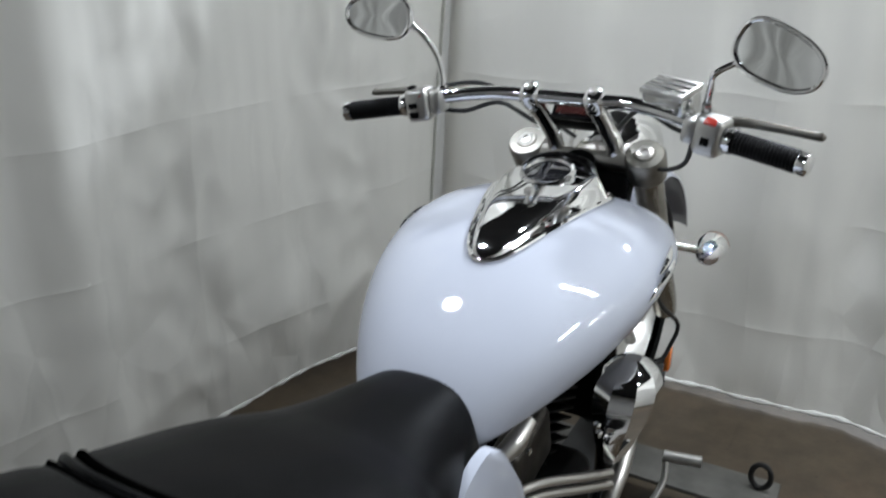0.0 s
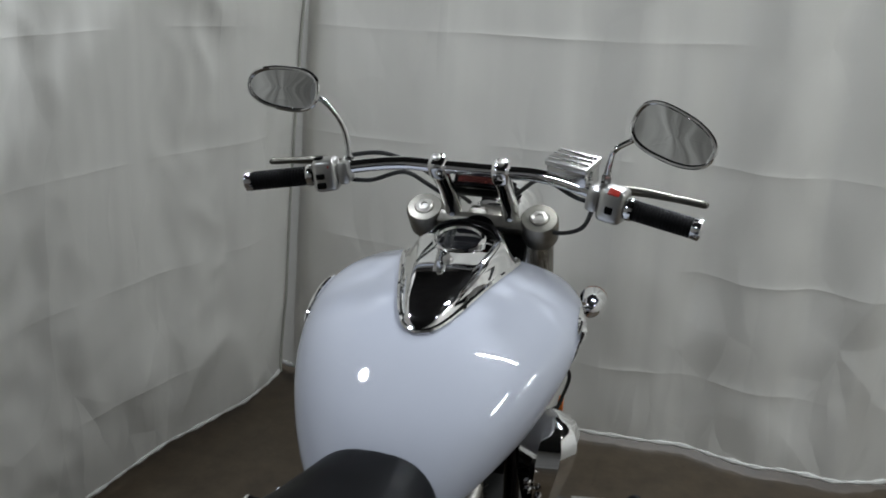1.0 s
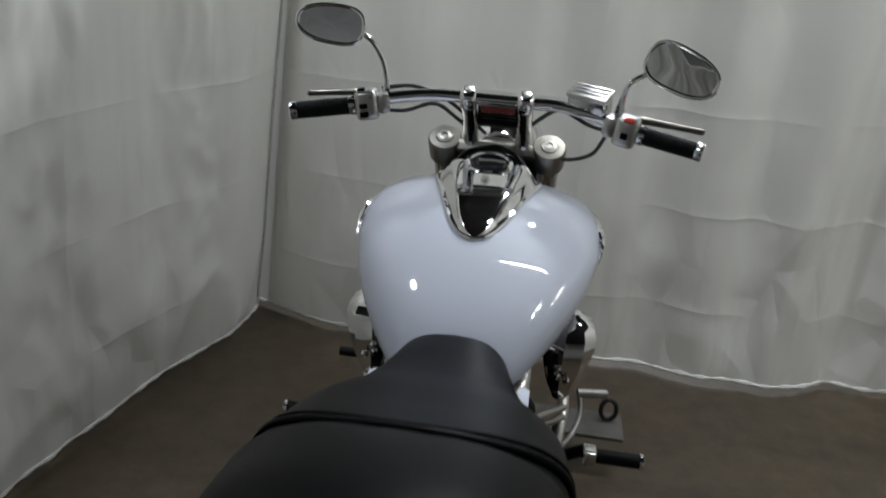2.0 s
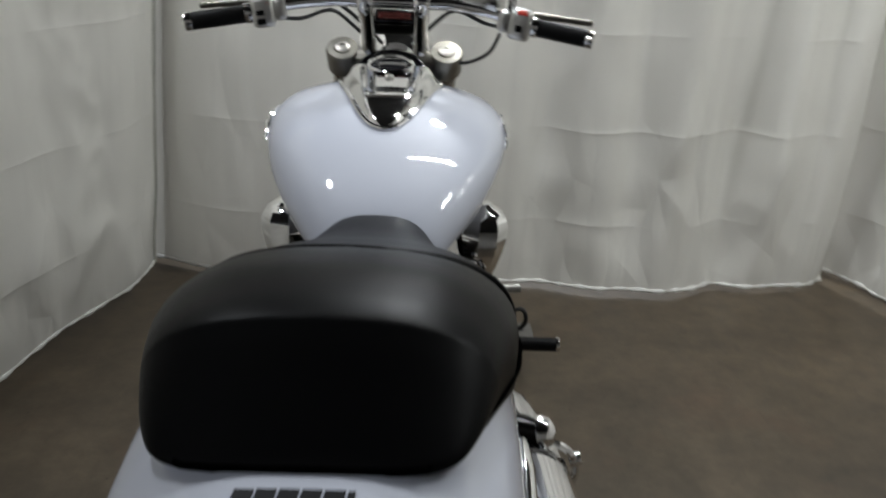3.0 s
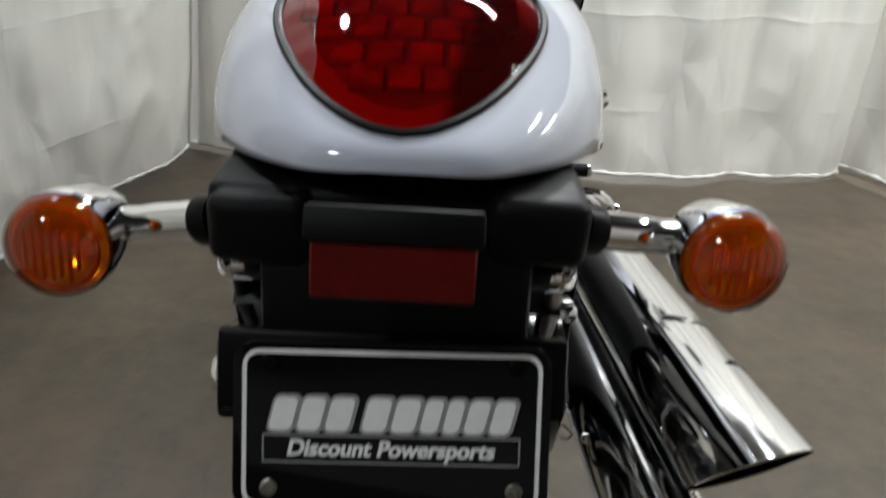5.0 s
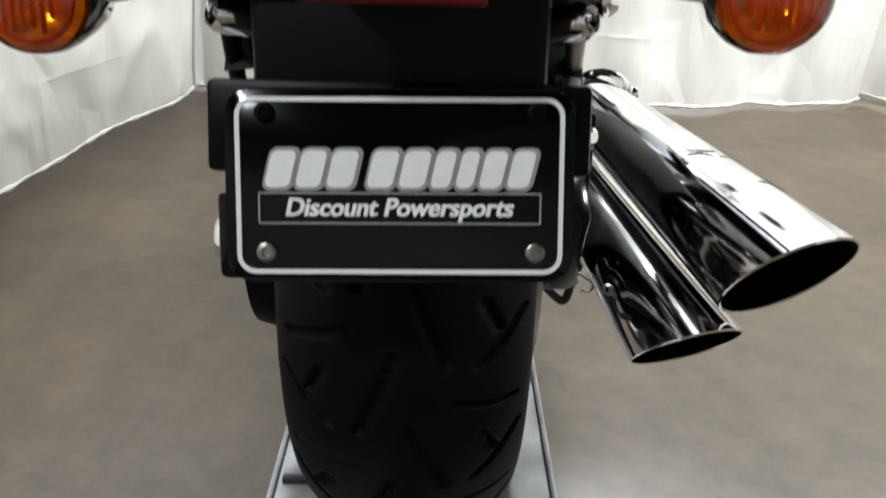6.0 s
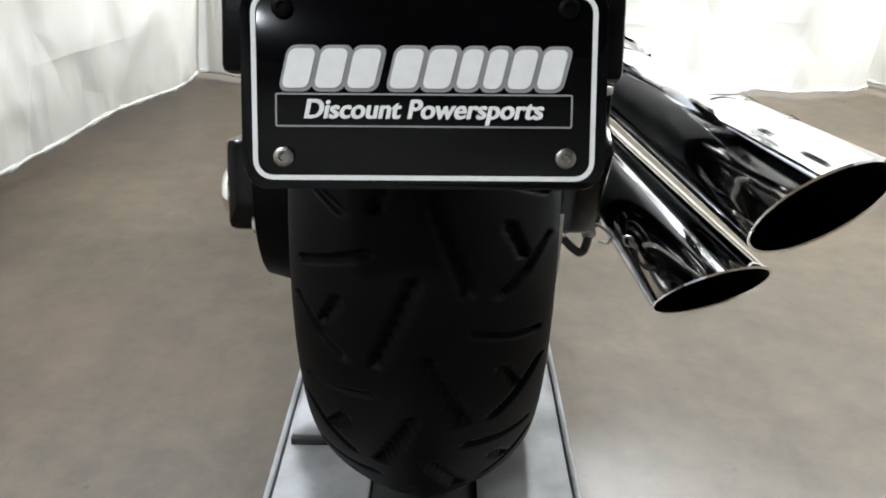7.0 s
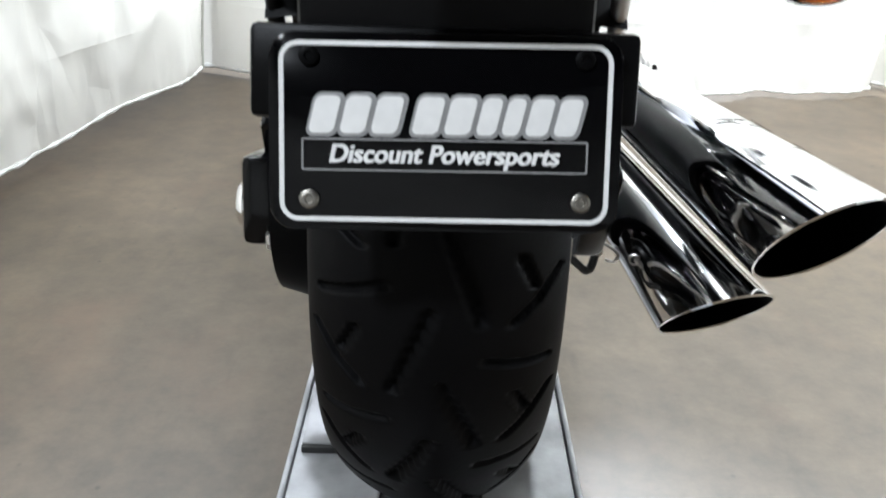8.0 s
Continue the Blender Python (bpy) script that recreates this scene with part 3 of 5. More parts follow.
def tank_section(row, n=28):
    y, hw, zt, zw, zb = row
    pts = []
    for k in range(n + 1):                      # over the top, left to right
        a = math.pi * (1 - k / n)
        c, s = math.cos(a), math.sin(a)
        e = 2 / 2.6
        pts.append((hw * math.copysign(abs(c) ** e, c), y, zw + (zt - zw) * abs(s) ** e))
    m = n // 2
    for k in range(1, m):                       # back underneath
        a = math.pi * k / m
        c, s = math.cos(a), math.sin(a)
        e = 2 / 2.6
        pts.append((hw * math.copysign(abs(c) ** e, c) * (1 - 0.12 * s), y, zw - (zw - zb) * abs(s) ** e))
    return pts


def tank_top(x, y):
    hw, zt, zw = interp(y, TANK, 1), interp(y, TANK, 2), interp(y, TANK, 3)
    q = min(abs(x) / hw, 1)
    return zw + (zt - zw) * (1 - q ** 2.6) ** (1 / 2.6)


tank = part("fuel_tank", loft([tank_section(r) for r in TANK], True, True, True), M_WHITE, bike, "pearl white teardrop fuel tank", sharp=60)

for sgn in (-1, 1):                              # tank badges: an abstract winged shape
    b = bmesh.new()
    for k, (y0, y1, dz, h) in enumerate(((0.93, 1.015, 0.0, 0.012), (0.95, 1.03, 0.016, 0.010), (0.905, 0.945, -0.010, 0.007))):
        line = []
        for i in range(9):
            y = y0 + (y1 - y0) * i / 8
            z = 0.852 + dz + 0.016 * (i / 8)
            hw, zt, zw = interp(y, TANK, 1), interp(y, TANK, 2), interp(y, TANK, 3)
            rise = max(0.0, min(0.98, (z - zw) / (zt - zw)))
            line.append((sgn * (hw * (1 - rise ** 2.6) ** (1 / 2.6) + 0.0035), y, z))
        rr = [h * 0.5 * (0.15 + math.sin(math.pi * (i + 0.6) / 9.2)) for i in range(9)]
        tube(line, rr, 8, bm=b, smooth=1)
    part("badge", b, M_CHROME, tank, "chrome winged tank badge")

# --- console on the tank
CON = [  # y, half width, crown
    (0.812, 0.004, 0.004),
    (0.820, 0.020, 0.010),
    (0.840, 0.035, 0.016),
    (0.880, 0.052, 0.021),
    (0.940, 0.070, 0.025),
    (1.000, 0.087, 0.028),
    (1.050, 0.100, 0.031),
    (1.085, 0.104, 0.034),
    (1.110, 0.096, 0.034),
    (1.125, 0.074, 0.026),
    (1.132, 0.040, 0.010),
]
secs, rims = [], []
for y, hw, cr in smooth_rows(CON, 5):
    hw = max(hw, 0.002)
    row = []
    for k in range(25):
        q = -1 + 2 * k / 24
        x = q * hw
        f = min(1.0, (1 - abs(q)) / 0.30)
        lift = cr * (f * f * (3 - 2 * f)) * (1 - 0.14 * q * q)
        row.append((x, y, tank_top(x, min(y, 1.19)) + 0.002 + lift))
    secs.append(row)
    rims.append((hw, y))
console = part("tank_console", loft(secs, False), M_CHROME, bike, "polished chrome teardrop console", sharp=70)
loop_pts = [(x, y, tank_top(x, y) + 0.003) for x, y in rims] + [(-x, y, tank_top(x, y) + 0.003) for x, y in reversed(rims)]
part("console_rim", tube(loop_pts, 0.0045, 8, loop=True), M_CHROME, console)
cz = tank_top(0, 1.05) + 0.033
dm = aim((0, 1.062, cz + 0.004), (0, -0.25, 1))
part("speedometer_bezel", lathe([(0.040, -0.010), (0.047, -0.008), (0.048, 0.002), (0.045, 0.006), (0.040, 0.005), (0.038, 0.001)], dm), M_CHROME, console)
part("speedometer_glass", lathe([(0.039, 0.001), (0.030, 0.003), (0.0, 0.0045)], dm), M_GLASS, console, "round speedometer glass")
part("key_lock", lathe([(0.009, -0.004), (0.009, 0.004), (0.007, 0.006), (0.0, 0.006)], aim((0, 0.985, tank_top(0, 0.985) + 0.029), (0, -0.1, 1)), 16), M_SATIN, console)
part("console_front", tube([(-0.070, 1.105, cz - 0.014), (-0.045, 1.128, cz + 0.004), (0, 1.138, cz + 0.010), (0.045, 1.128, cz + 0.004), (0.070, 1.105, cz - 0.014)], [0.008, 0.011, 0.012, 0.011, 0.008], 10), M_GLOSSBLACK, console, "black rubber cowl")

# --- seats
def tuck(y):
    """How far the seat's skin is drawn in towards its base, more at the back."""
    return 0.20 * max(0.0, min(1.0, (0.0 - y) / 0.14))


def seat_bm(table, n=22, power=3.0, nose=True):
    rows = smooth_rows(table, 5)
    out = []
    for y, hw, zt, zb, crown in rows:
        hw = max(hw, 0.004)
        ring = []
        for k in range(n + 1):
            a = math.pi * (1 - k / n)
            c, s = math.cos(a), math.sin(a)
            e = 2 / power
            x = hw * math.copysign(abs(c) ** e, c)
            z = zb + (zt - zb) * abs(s) ** e - crown * (x / hw) ** 2
            x *= 1 - tuck(y) * (1 - abs(s) ** e) ** 1.5
            ring.append((x, y, z))
        m = 6
        for k in range(1, m):
            ring.append((hw * (1 - 2 * k / m) * 0.96 * (1 - tuck(y)), y, zb - 0.004))
        out.append(ring)
    return loft(out, True, True, True)


RIDER = [  # y, half width, top, bottom, crown
    (0.668, 0.030, 0.768, 0.735, 0.002),
    (0.660, 0.062, 0.783, 0.725, 0.004),
    (0.635, 0.088, 0.800, 0.715, 0.008),
    (0.580, 0.104, 0.812, 0.710, 0.012),
    (0.510, 0.122, 0.824, 0.715, 0.014),
    (0.450, 0.143, 0.837, 0.725, 0.012),
    (0.410, 0.162, 0.850, 0.742, 0.012),
    (0.370, 0.176, 0.864, 0.758, 0.012),
    (0.330, 0.182, 0.877, 0.770, 0.012),
    (0.290, 0.183, 0.890, 0.784, 0.012),
    (0.250, 0.181, 0.904, 0.800, 0.013),
    (0.210, 0.179, 0.918, 0.815, 0.014),
    (0.178, 0.177, 0.929, 0.828, 0.015),
    (0.164, 0.174, 0.926, 0.834, 0.015),
    (0.154, 0.160, 0.910, 0.840, 0.012),
]
PILLION = [
    (0.262, 0.140, 0.884, 0.815, 0.010),
    (0.252, 0.168, 0.894, 0.806, 0.012),
    (0.215, 0.176, 0.911, 0.815, 0.014),
    (0.180, 0.1775, 0.928, 0.829, 0.016),
    (0.150, 0.1765, 0.945, 0.842, 0.017),
    (0.090, 0.169, 0.966, 0.862, 0.016),
    (0.020, 0.158, 0.984, 0.886, 0.012),
    (-0.040, 0.148, 0.989, 0.900, 0.010),
    (-0.072, 0.142, 0.987, 0.906, 0.010),
    (-0.086, 0.139, 0.980, 0.909, 0.010),
    (-0.118, 0.131, 0.958, 0.914, 0.009),
    (-0.145, 0.119, 0.940, 0.918, 0.007),
    (-0.160, 0.102, 0.930, 0.920, 0.004),
    (-0.167, 0.076, 0.926, 0.921, 0.002),
]
part("rider_seat", seat_bm(RIDER, power=3.2), M_SEAT, bike, "black vinyl rider seat")
pillion = part("pillion_seat", seat_bm(PILLION, power=3.2), M_SEAT, bike, "black vinyl pillion seat")
def seam(q, ahead, lift):
    """A point of the seam that arches over the seat between rider and pillion, further forward at the sides."""
    y = 0.170 + ahead + (0.070 + 0.5 * ahead) * abs(q) ** 2.2
    table = sorted(RIDER[:13])
    hw, zt, zb, crown = (interp(max(y, 0.178), table, c) for c in (1, 2, 3, 4))
    if y < 0.178:
        zt += 0.5 * (0.178 - y)
    side = abs(q) ** 3.2
    return ((hw + lift) * q, y, zb + (zt - zb) * max(0.0, 1 - side) ** (1 / 3.2) - crown * q * q + lift)


steps = [math.sin(math.pi / 2 * (-1 + 2 * k / 60)) * 0.9995 for k in range(61)]
part("seat_piping", tube([seam(q, 0.012, -0.0005) for q in steps], 0.0055, 8, smooth=1), M_PIPING, pillion, "wide dark groove welt")
part("seat_roll", tube([seam(q, -0.002, 0.0) for q in steps], 0.0060, 10, smooth=1), M_SEAT, pillion, "raised vinyl roll in front of the pillion seat")
part("seat_piping", tube([seam(q, -0.014, 0.0005) for q in steps], 0.0035, 8, smooth=1), M_PIPING, pillion, "dark groove welt")
bp = []
for y, hw, zt, zb, cr in PILLION[2:]:
    bp.append((hw * (1 - tuck(y)) + 0.001, y, zb + 0.002))
for y, hw, zt, zb, cr in reversed(PILLION[2:]):
    bp.append((-hw * (1 - tuck(y)) - 0.001, y, zb + 0.002))
part("seat_piping", tube(bp, 0.0026, 8, smooth=2), M_PIPING, pillion)

# --- tail cowl
COWL = [  # y, half width, top, edge
    (-0.3825, 0.016, 0.8305, 0.8285),
    (-0.380, 0.034, 0.836, 0.827),
    (-0.370, 0.058, 0.843, 0.825),
    (-0.340, 0.088, 0.856, 0.821),
    (-0.300, 0.112, 0.873, 0.815),
    (-0.250, 0.132, 0.893, 0.805),
    (-0.200, 0.145, 0.912, 0.792),
    (-0.140, 0.156, 0.925, 0.776),
    (-0.050, 0.166, 0.934, 0.752),
    (0.050, 0.172, 0.932, 0.730),
    (0.150, 0.176, 0.910, 0.712),
    (0.260, 0.168, 0.870, 0.700),
]
COWL = smooth_rows(COWL, 5)


def cowl_z(x, y, lift=0.0):
    hw, zt, ze = interp(y, COWL, 1), interp(y, COWL, 2), interp(y, COWL, 3)
    q = min(abs(x) / hw, 0.999)
    return ze + (zt - ze) * (1 - q ** 2.7) ** (1 / 2.7) + lift


secs = []
for y, hw, zt, ze in COWL:
    hw = max(hw, 0.003)
    row = []
    for k in range(41):
        a = math.pi * (1 - k / 40)
        c, s = math.cos(a), math.sin(a)
        e = 2 / 2.7
        row.append((hw * math.copysign(abs(c) ** e, c), y, ze + (zt - ze) * abs(s) ** e))
    secs.append(row)
cowl = part("rear_fender", loft(secs, False, True), M_WHITE, bike, "pearl white rear fender", sharp=75)
sol = cowl.modifiers.new("thick", "SOLIDIFY")
sol.thickness, sol.offset = 0.004, 0
# plain slabs stand where the maker's lettering is
xx = -0.041
for w in (0.0125, 0.0125, 0.0125, 0.0125, 0.0130, 0.0045):
    y = -0.187
    slope = math.atan2(cowl_z(0, -0.17) - cowl_z(0, -0.20), 0.03)
    m = Matrix.Translation((xx + w / 2, y, cowl_z(xx + w / 2, y) + 0.0022)) @ Euler((slope, 0, 0)).to_matrix().to_4x4()
    part("maker_slab", slab([(-w / 2 - 0.001, -0.0055), (w / 2 - 0.001, -0.0055), (w / 2 + 0.001, 0.0055), (-w / 2 + 0.001, 0.0055)], m, 0.0008), M_LETTER, cowl, smooth=False)
    xx += w + 0.0016

for sgn in (-1, 1):                              # fender struts along both sides
    line = [(sgn * 0.171, 0.030, 0.806), (sgn * 0.169, -0.01, 0.805), (sgn * 0.164, -0.07, 0.804), (sgn * 0.156, -0.125, 0.804)]
    strut = part("fender_strut", tube(line, [0.004, 0.009, 0.010, 0.005], 12), M_CHROME, bike, "chrome strut cover along the fender")
    for y, z in ((-0.082, 0.803),):
        part("dome_bolt", lathe([(0.010, 0), (0.010, 0.004), (0.006, 0.009), (0, 0.010)], aim((sgn * 0.165, y, z), (sgn, 0, 0.1)), 16), M_CHROME, strut)

# --- tail light
def at_cowl(x, y, lift):
    return Vector((x, y, cowl_z(x, y) + lift))


half = [(0.0, -0.2015), (0.030, -0.2005), (0.058, -0.1995), (0.077, -0.2015), (0.0865, -0.209), (0.0900, -0.224), (0.0885, -0.245),
        (0.0815, -0.272), (0.0700, -0.300), (0.0545, -0.328), (0.0355, -0.351), (0.017, -0.3645), (0.0, -0.3685)]
right = [(p.x, p.y) for p in catmull([(*p, 0) for p in half], 4)]
ring = right[:-1] + [(-x, y) for x, y in reversed(right)][:-1]
cen = (0.0, -0.265)
tail = part("tail_light", tube([at_cowl(x, y, 0.002) for x, y in ring], 0.0034, 8, loop=True), M_PLASTIC, bike, "red tail light with a black rim")
rings = []
for k in range(9):
    f = 1 - k / 8
    lift = 0.002 + 0.016 * (1 - f ** 2.6)
    rings.append([at_cowl(cen[0] + (x - cen[0]) * max(f, 0.02), cen[1] + (y - cen[1]) * max(f, 0.02), lift) for x, y in ring])
part("lens", loft(rings, True, False, True), M_REDLENS, tail, "glossy red lens", sharp=80)
rings = []
for k in range(7):
    f = 0.985 - 0.985 * k / 6
    rings.append([at_cowl(cen[0] + (x - cen[0]) * max(f, 0.02), cen[1] + (y - cen[1]) * max(f, 0.02), 0.0016 + 0.003 * (1 - f)) for x, y in ring])
part("tray", loft(rings, True, False, True), M_LAMPDARK, tail, sharp=80)
for y, xs in ((-0.224, (-0.060, -0.036, -0.012, 0.012, 0.036, 0.060)), (-0.250, (-0.060, -0.036, -0.012, 0.012, 0.036, 0.060)),
              (-0.276, (-0.048, -0.024, 0, 0.024, 0.048)), (-0.302, (-0.036, -0.012, 0.012, 0.036)), (-0.325, (-0.022, 0, 0.022))):
    for x in xs:
        cell = part("led_cell", rbox((0.0225, 0.0240, 0.006), Matrix.Translation(at_cowl(x, y, 0.003)) @ Euler((0.40, 0.5 * x, 0)).to_matrix().to_4x4(), 0.003, 2), M_LAMPDARK, tail)
        part("led_bowl", rbox((0.0195, 0.0215, 0.004), Matrix.Translation(at_cowl(x, y, 0.0055)) @ Euler((0.40, 0.5 * x, 0)).to_matrix().to_4x4(), 0.0019, 2), M_LAMPRED, cell)

# --- rear bracket, reflector and plate
bracket = part("tail_bracket", rbox((0.222, 0.100, 0.040), pose(0.001, -0.318, 0.7915, 1, 1.2), 0.007, 3), M_BRACKET, bike, "moulded black plastic tail bracket")
for sgn in (-1, 1):
    wing = part("bracket_wing", rbox((0.058, 0.062, 0.042), pose(sgn * 0.0795 + 0.001, -0.352, 0.7925 + 0.0025 * sgn, 3, 1.2), 0.009, 3), M_BRACKET, bracket)
    part("wing_rib", rbox((0.014, 0.050, 0.026), pose(sgn * 0.0530 + 0.001, -0.354, 0.8000 + 0.0015 * sgn, 3, 1.2, sgn * 14), 0.006, 3), M_BRACKET, wing)
part("bracket_web", rbox((0.16, 0.05, 0.10), pose(0, -0.355, 0.748, -8), 0.008, 2), M_BRACKET, bracket)
part("bracket_apron", rbox((0.15, 0.03, 0.11), pose(0, -0.365, 0.715, -18), 0.006, 2), M_BRACKET, bracket)
part("reflector_hood", rbox((0.0915, 0.040, 0.0190), pose(0.0005, -0.4105, 0.8085, -24, 0.7), 0.003), M_BRACKET, bracket)
part("reflector", rbox((0.0845, 0.010, 0.0300), pose(0.0005, -0.4265, 0.7910, -10, 0.7), 0.0015, 1), M_REFLECTOR, bracket, "red rectangular reflector")
part("plate_bracket", rbox((0.208, 0.012, 0.050), pose(0, -0.388, 0.704, -19), 0.004), M_PLASTIC, bracket)

for sgn in (-1, 1):
    part("bracket_bolt", lathe([(0.011, -0.014), (0.011, 0.005), (0.008, 0.010), (0, 0.011)], aim((sgn * 0.097, -0.352, 0.756), (sgn * 0.7, -0.6, 0.3)), 14), M_CHROME, bracket)
    part("bracket_stay", tube([(sgn * 0.098, -0.348, 0.752), (sgn * 0.101, -0.328, 0.715), (sgn * 0.104, -0.30, 0.685)], [0.006, 0.005, 0.005], 10), M_SATIN if sgn > 0 else M_PLASTIC, bracket)
PM = Matrix.Translation((0.0012, -0.4095, 0.680)) @ Matrix(((1, 0, 0, 0), (0, 0.338, -0.941, 0), (0, 0.941, 0.338, 0), (0, 0, 0, 1))) @ pose(0, 0, 0, 0, 0, 0.9)
PW, PH = 0.1855, 0.1030
plate = part("dealer_plate", slab(rrect(PW, PH, 0.013), PM @ Matrix.Translation((0, -0.0012, -0.002)), 0.003, bevel=0.0008), M_PLATE, bike, "glossy black dealer plate with a white border")


def border(w, h, r, t, m, bm=None):
    a, b = rrect(w, h, r), rrect(w - 2 * t, h - 2 * t, max(r - t, 0.0005))
    bm = bm or bmesh.new()
    va = [bm.verts.new(m @ Vector((x, y, 0))) for x, y in a]
    vb = [bm.verts.new(m @ Vector((x, y, 0))) for x, y in b]
    wa = [bm.verts.new(m @ Vector((x, y, -0.0006))) for x, y in a]
    wb = [bm.verts.new(m @ Vector((x, y, -0.0006))) for x, y in b]
    skin(bm, [wa, va, vb, wb])
    return bm


part("plate_border", border(0.1745, 0.0940, 0.010, 0.0025, PM @ Matrix.Translation((0, -0.0012, 0.0016))), M_PRINT, plate, "white printed border", smooth=False)
part("text_frame", border(0.151, 0.0170, 0.0012, 0.0009, PM @ Matrix.Translation((0, -0.0128, 0.0016))), M_PRINTGREY, plate, smooth=False)


def slanted(x0, w, y0, h, lean, r):
    """A leaning block with rounded corners."""
    return [(x + x0 + w / 2 + lean * (y + h / 2), y + y0 + h / 2) for x, y in rrect(w, h, r, 4)]


xx = -0.0735
for w in (0.0160, 0.0160, 0.0165, -0.006, 0.0165, 0.0165, 0.0130, 0.0120, 0.0145, 0.0145):
    if w < 0:
        xx += 0.0045
        continue
    part("mark_outline", slab(slanted(xx - 0.0006, w + 0.0010, -0.0036, 0.0232, 0.24, 0.0045), PM @ Matrix.Translation((0, 0, 0.001)), 0.0006), M_PRINTGREY, plate, smooth=False)
    part("mark_slab", slab(slanted(xx + 0.0012, w - 0.0026, -0.0018, 0.0196, 0.24, 0.0035), PM @ Matrix.Translation((0, 0, 0.0012)), 0.0010), M_PRINT, plate, smooth=False)
    xx += w + 0.0004
cu = bpy.data.curves.new("caption", "FONT")
cu.body, cu.size, cu.extrude, cu.align_x, cu.align_y, cu.shear, cu.offset = "Discount Powersports", 0.0134, 0.0004, "CENTER", "CENTER", 0.20, 0.00022
cap_ob = new("caption", cu)
bpy.context.view_layer.update()
cap_me = bpy.data.meshes.new_from_object(cap_ob.evaluated_get(bpy.context.evaluated_depsgraph_get()))
bpy.data.objects.remove(cap_ob)
bb = bmesh.new()
bb.from_mesh(cap_me)
bpy.data.meshes.remove(cap_me)
twin = bmesh.ops.duplicate(bb, geom=bb.verts[:] + bb.edges[:] + bb.faces[:])
for v in twin["geom"]:
    if isinstance(v, bmesh.types.BMVert):
        v.co.x += 0.0006
        v.co.y += 0.0002
        v.co.z += 0.0001
xs = [v.co.x for v in bb.verts]
sc = 0.122 / (max(xs) - min(xs))
mid = (max(xs) + min(xs)) / 2
bb.transform(PM @ Matrix.Translation((0.0, -0.0128, 0.0015)) @ Matrix.Diagonal((sc, 1.0, 1, 1)) @ Matrix.Translation((-mid, 0, 0)))
part("caption", bb, M_PRINT, plate, "white slanted words", smooth=False)
for sx, sy in ((-0.0715, -0.0365), (0.0725, -0.0365), (-0.0715, 0.038), (0.0725, 0.038)):
    part("plate_screw", lathe([(0.0052, 0), (0.0052, 0.0016), (0.0042, 0.0022), (0.0024, 0.0022), (0.0020, 0.0010), (0, 0.0010)], PM @ Matrix.Translation((sx, sy, 0.001)), 20), M_CAST if sy < 0 else M_DARKMETAL, plate)

# --- turn signals
def turn_signal(root, head, face, stalk_r, lens_r, length):
    """A chrome bullet on a stalk with an amber lens; face is the way the lens looks."""
    root, head, face = Vector(root), Vector(head), Vector(face).normalized()
    back = head - face * length * 0.5
    d = (back - root).normalized()
    sig = part("turn_signal", lathe([(lens_r * 1.02, 0.0), (lens_r * 1.04, 0.006), (lens_r * 1.0, 0.016), (lens_r * 0.86, length * 0.55), (lens_r * 0.55, length * 0.85), (lens_r * 0.25, length * 0.97), (0, length)], aim(head, -face)), M_CHROME, bike, "chrome bullet turn signal with an amber lens")
    part("stalk", tube([root, root + (back - root) * 0.35, root + (back - root) * 0.5, back], [stalk_r * 1.08, stalk_r * 1.08, stalk_r, stalk_r], 20, smooth=3), M_CHROME, sig)
    part("boot", lathe([(stalk_r * 1.4, -0.012), (stalk_r * 1.4, -0.002), (stalk_r * 1.25, 0.001), (stalk_r, 0.002)], aim(root, d), 20), M_PLASTIC, sig)
    part("bowl", lathe([(lens_r * 0.97, 0.003), (lens_r * 0.75, -0.012), (lens_r * 0.3, -0.020), (0, -0.021)], aim(head, face)), M_BOWL, sig)
    for k in range(-3, 4):                       # moulded ribs inside the lens
        q = k * 0.17
        hgt = lens_r * (0.62 - 0.05 * abs(k) - 0.10 * (k % 2))
        part("lens_rib", rbox((0.0020, 2 * hgt, 0.004), aim(head, face) @ Matrix.Translation((q * lens_r, -0.06 * lens_r * (k % 3), 0.012)), 0.0009, 1), M_RIB, sig)
    part("inner_ring", tube([aim(head, face) @ Vector((0.80 * lens_r * math.cos(t), 0.80 * lens_r * math.sin(t), 0.006)) for t in (2 * math.pi * k / 28 for k in range(28))], 0.0016, 6, loop=True), M_RIB, sig)
    part("bulb", lathe([(0.004, -0.018), (0.006, -0.008), (0.0045, 0.001), (0, 0.003)], aim(head, face), 16), M_ORANGE, sig)
    lens = part("lens", lathe([(lens_r, -0.001), (lens_r * 1.0, 0.006), (lens_r * 0.93, 0.012), (lens_r * 0.72, 0.019), (lens_r * 0.4, 0.0235), (0, 0.025)], aim(head, face)), M_AMBER, sig, "amber lens")
    lens.visible_shadow = False
    return sig


for sgn in (-1, 1):
    turn_signal((sgn * 0.121, -0.343, 0.779 + 0.005 * (sgn > 0)), (sgn * 0.2005, -0.358, 0.766 + 0.008 * (sgn > 0)), (sgn * 0.06, -1, 0.10), 0.0112, 0.0315, 0.075)
    turn_signal((sgn * 0.150, 1.345, 0.764), (sgn * 0.226, 1.40, 0.753), (sgn * 0.05, 1, 0.05), 0.0075, 0.030, 0.070)

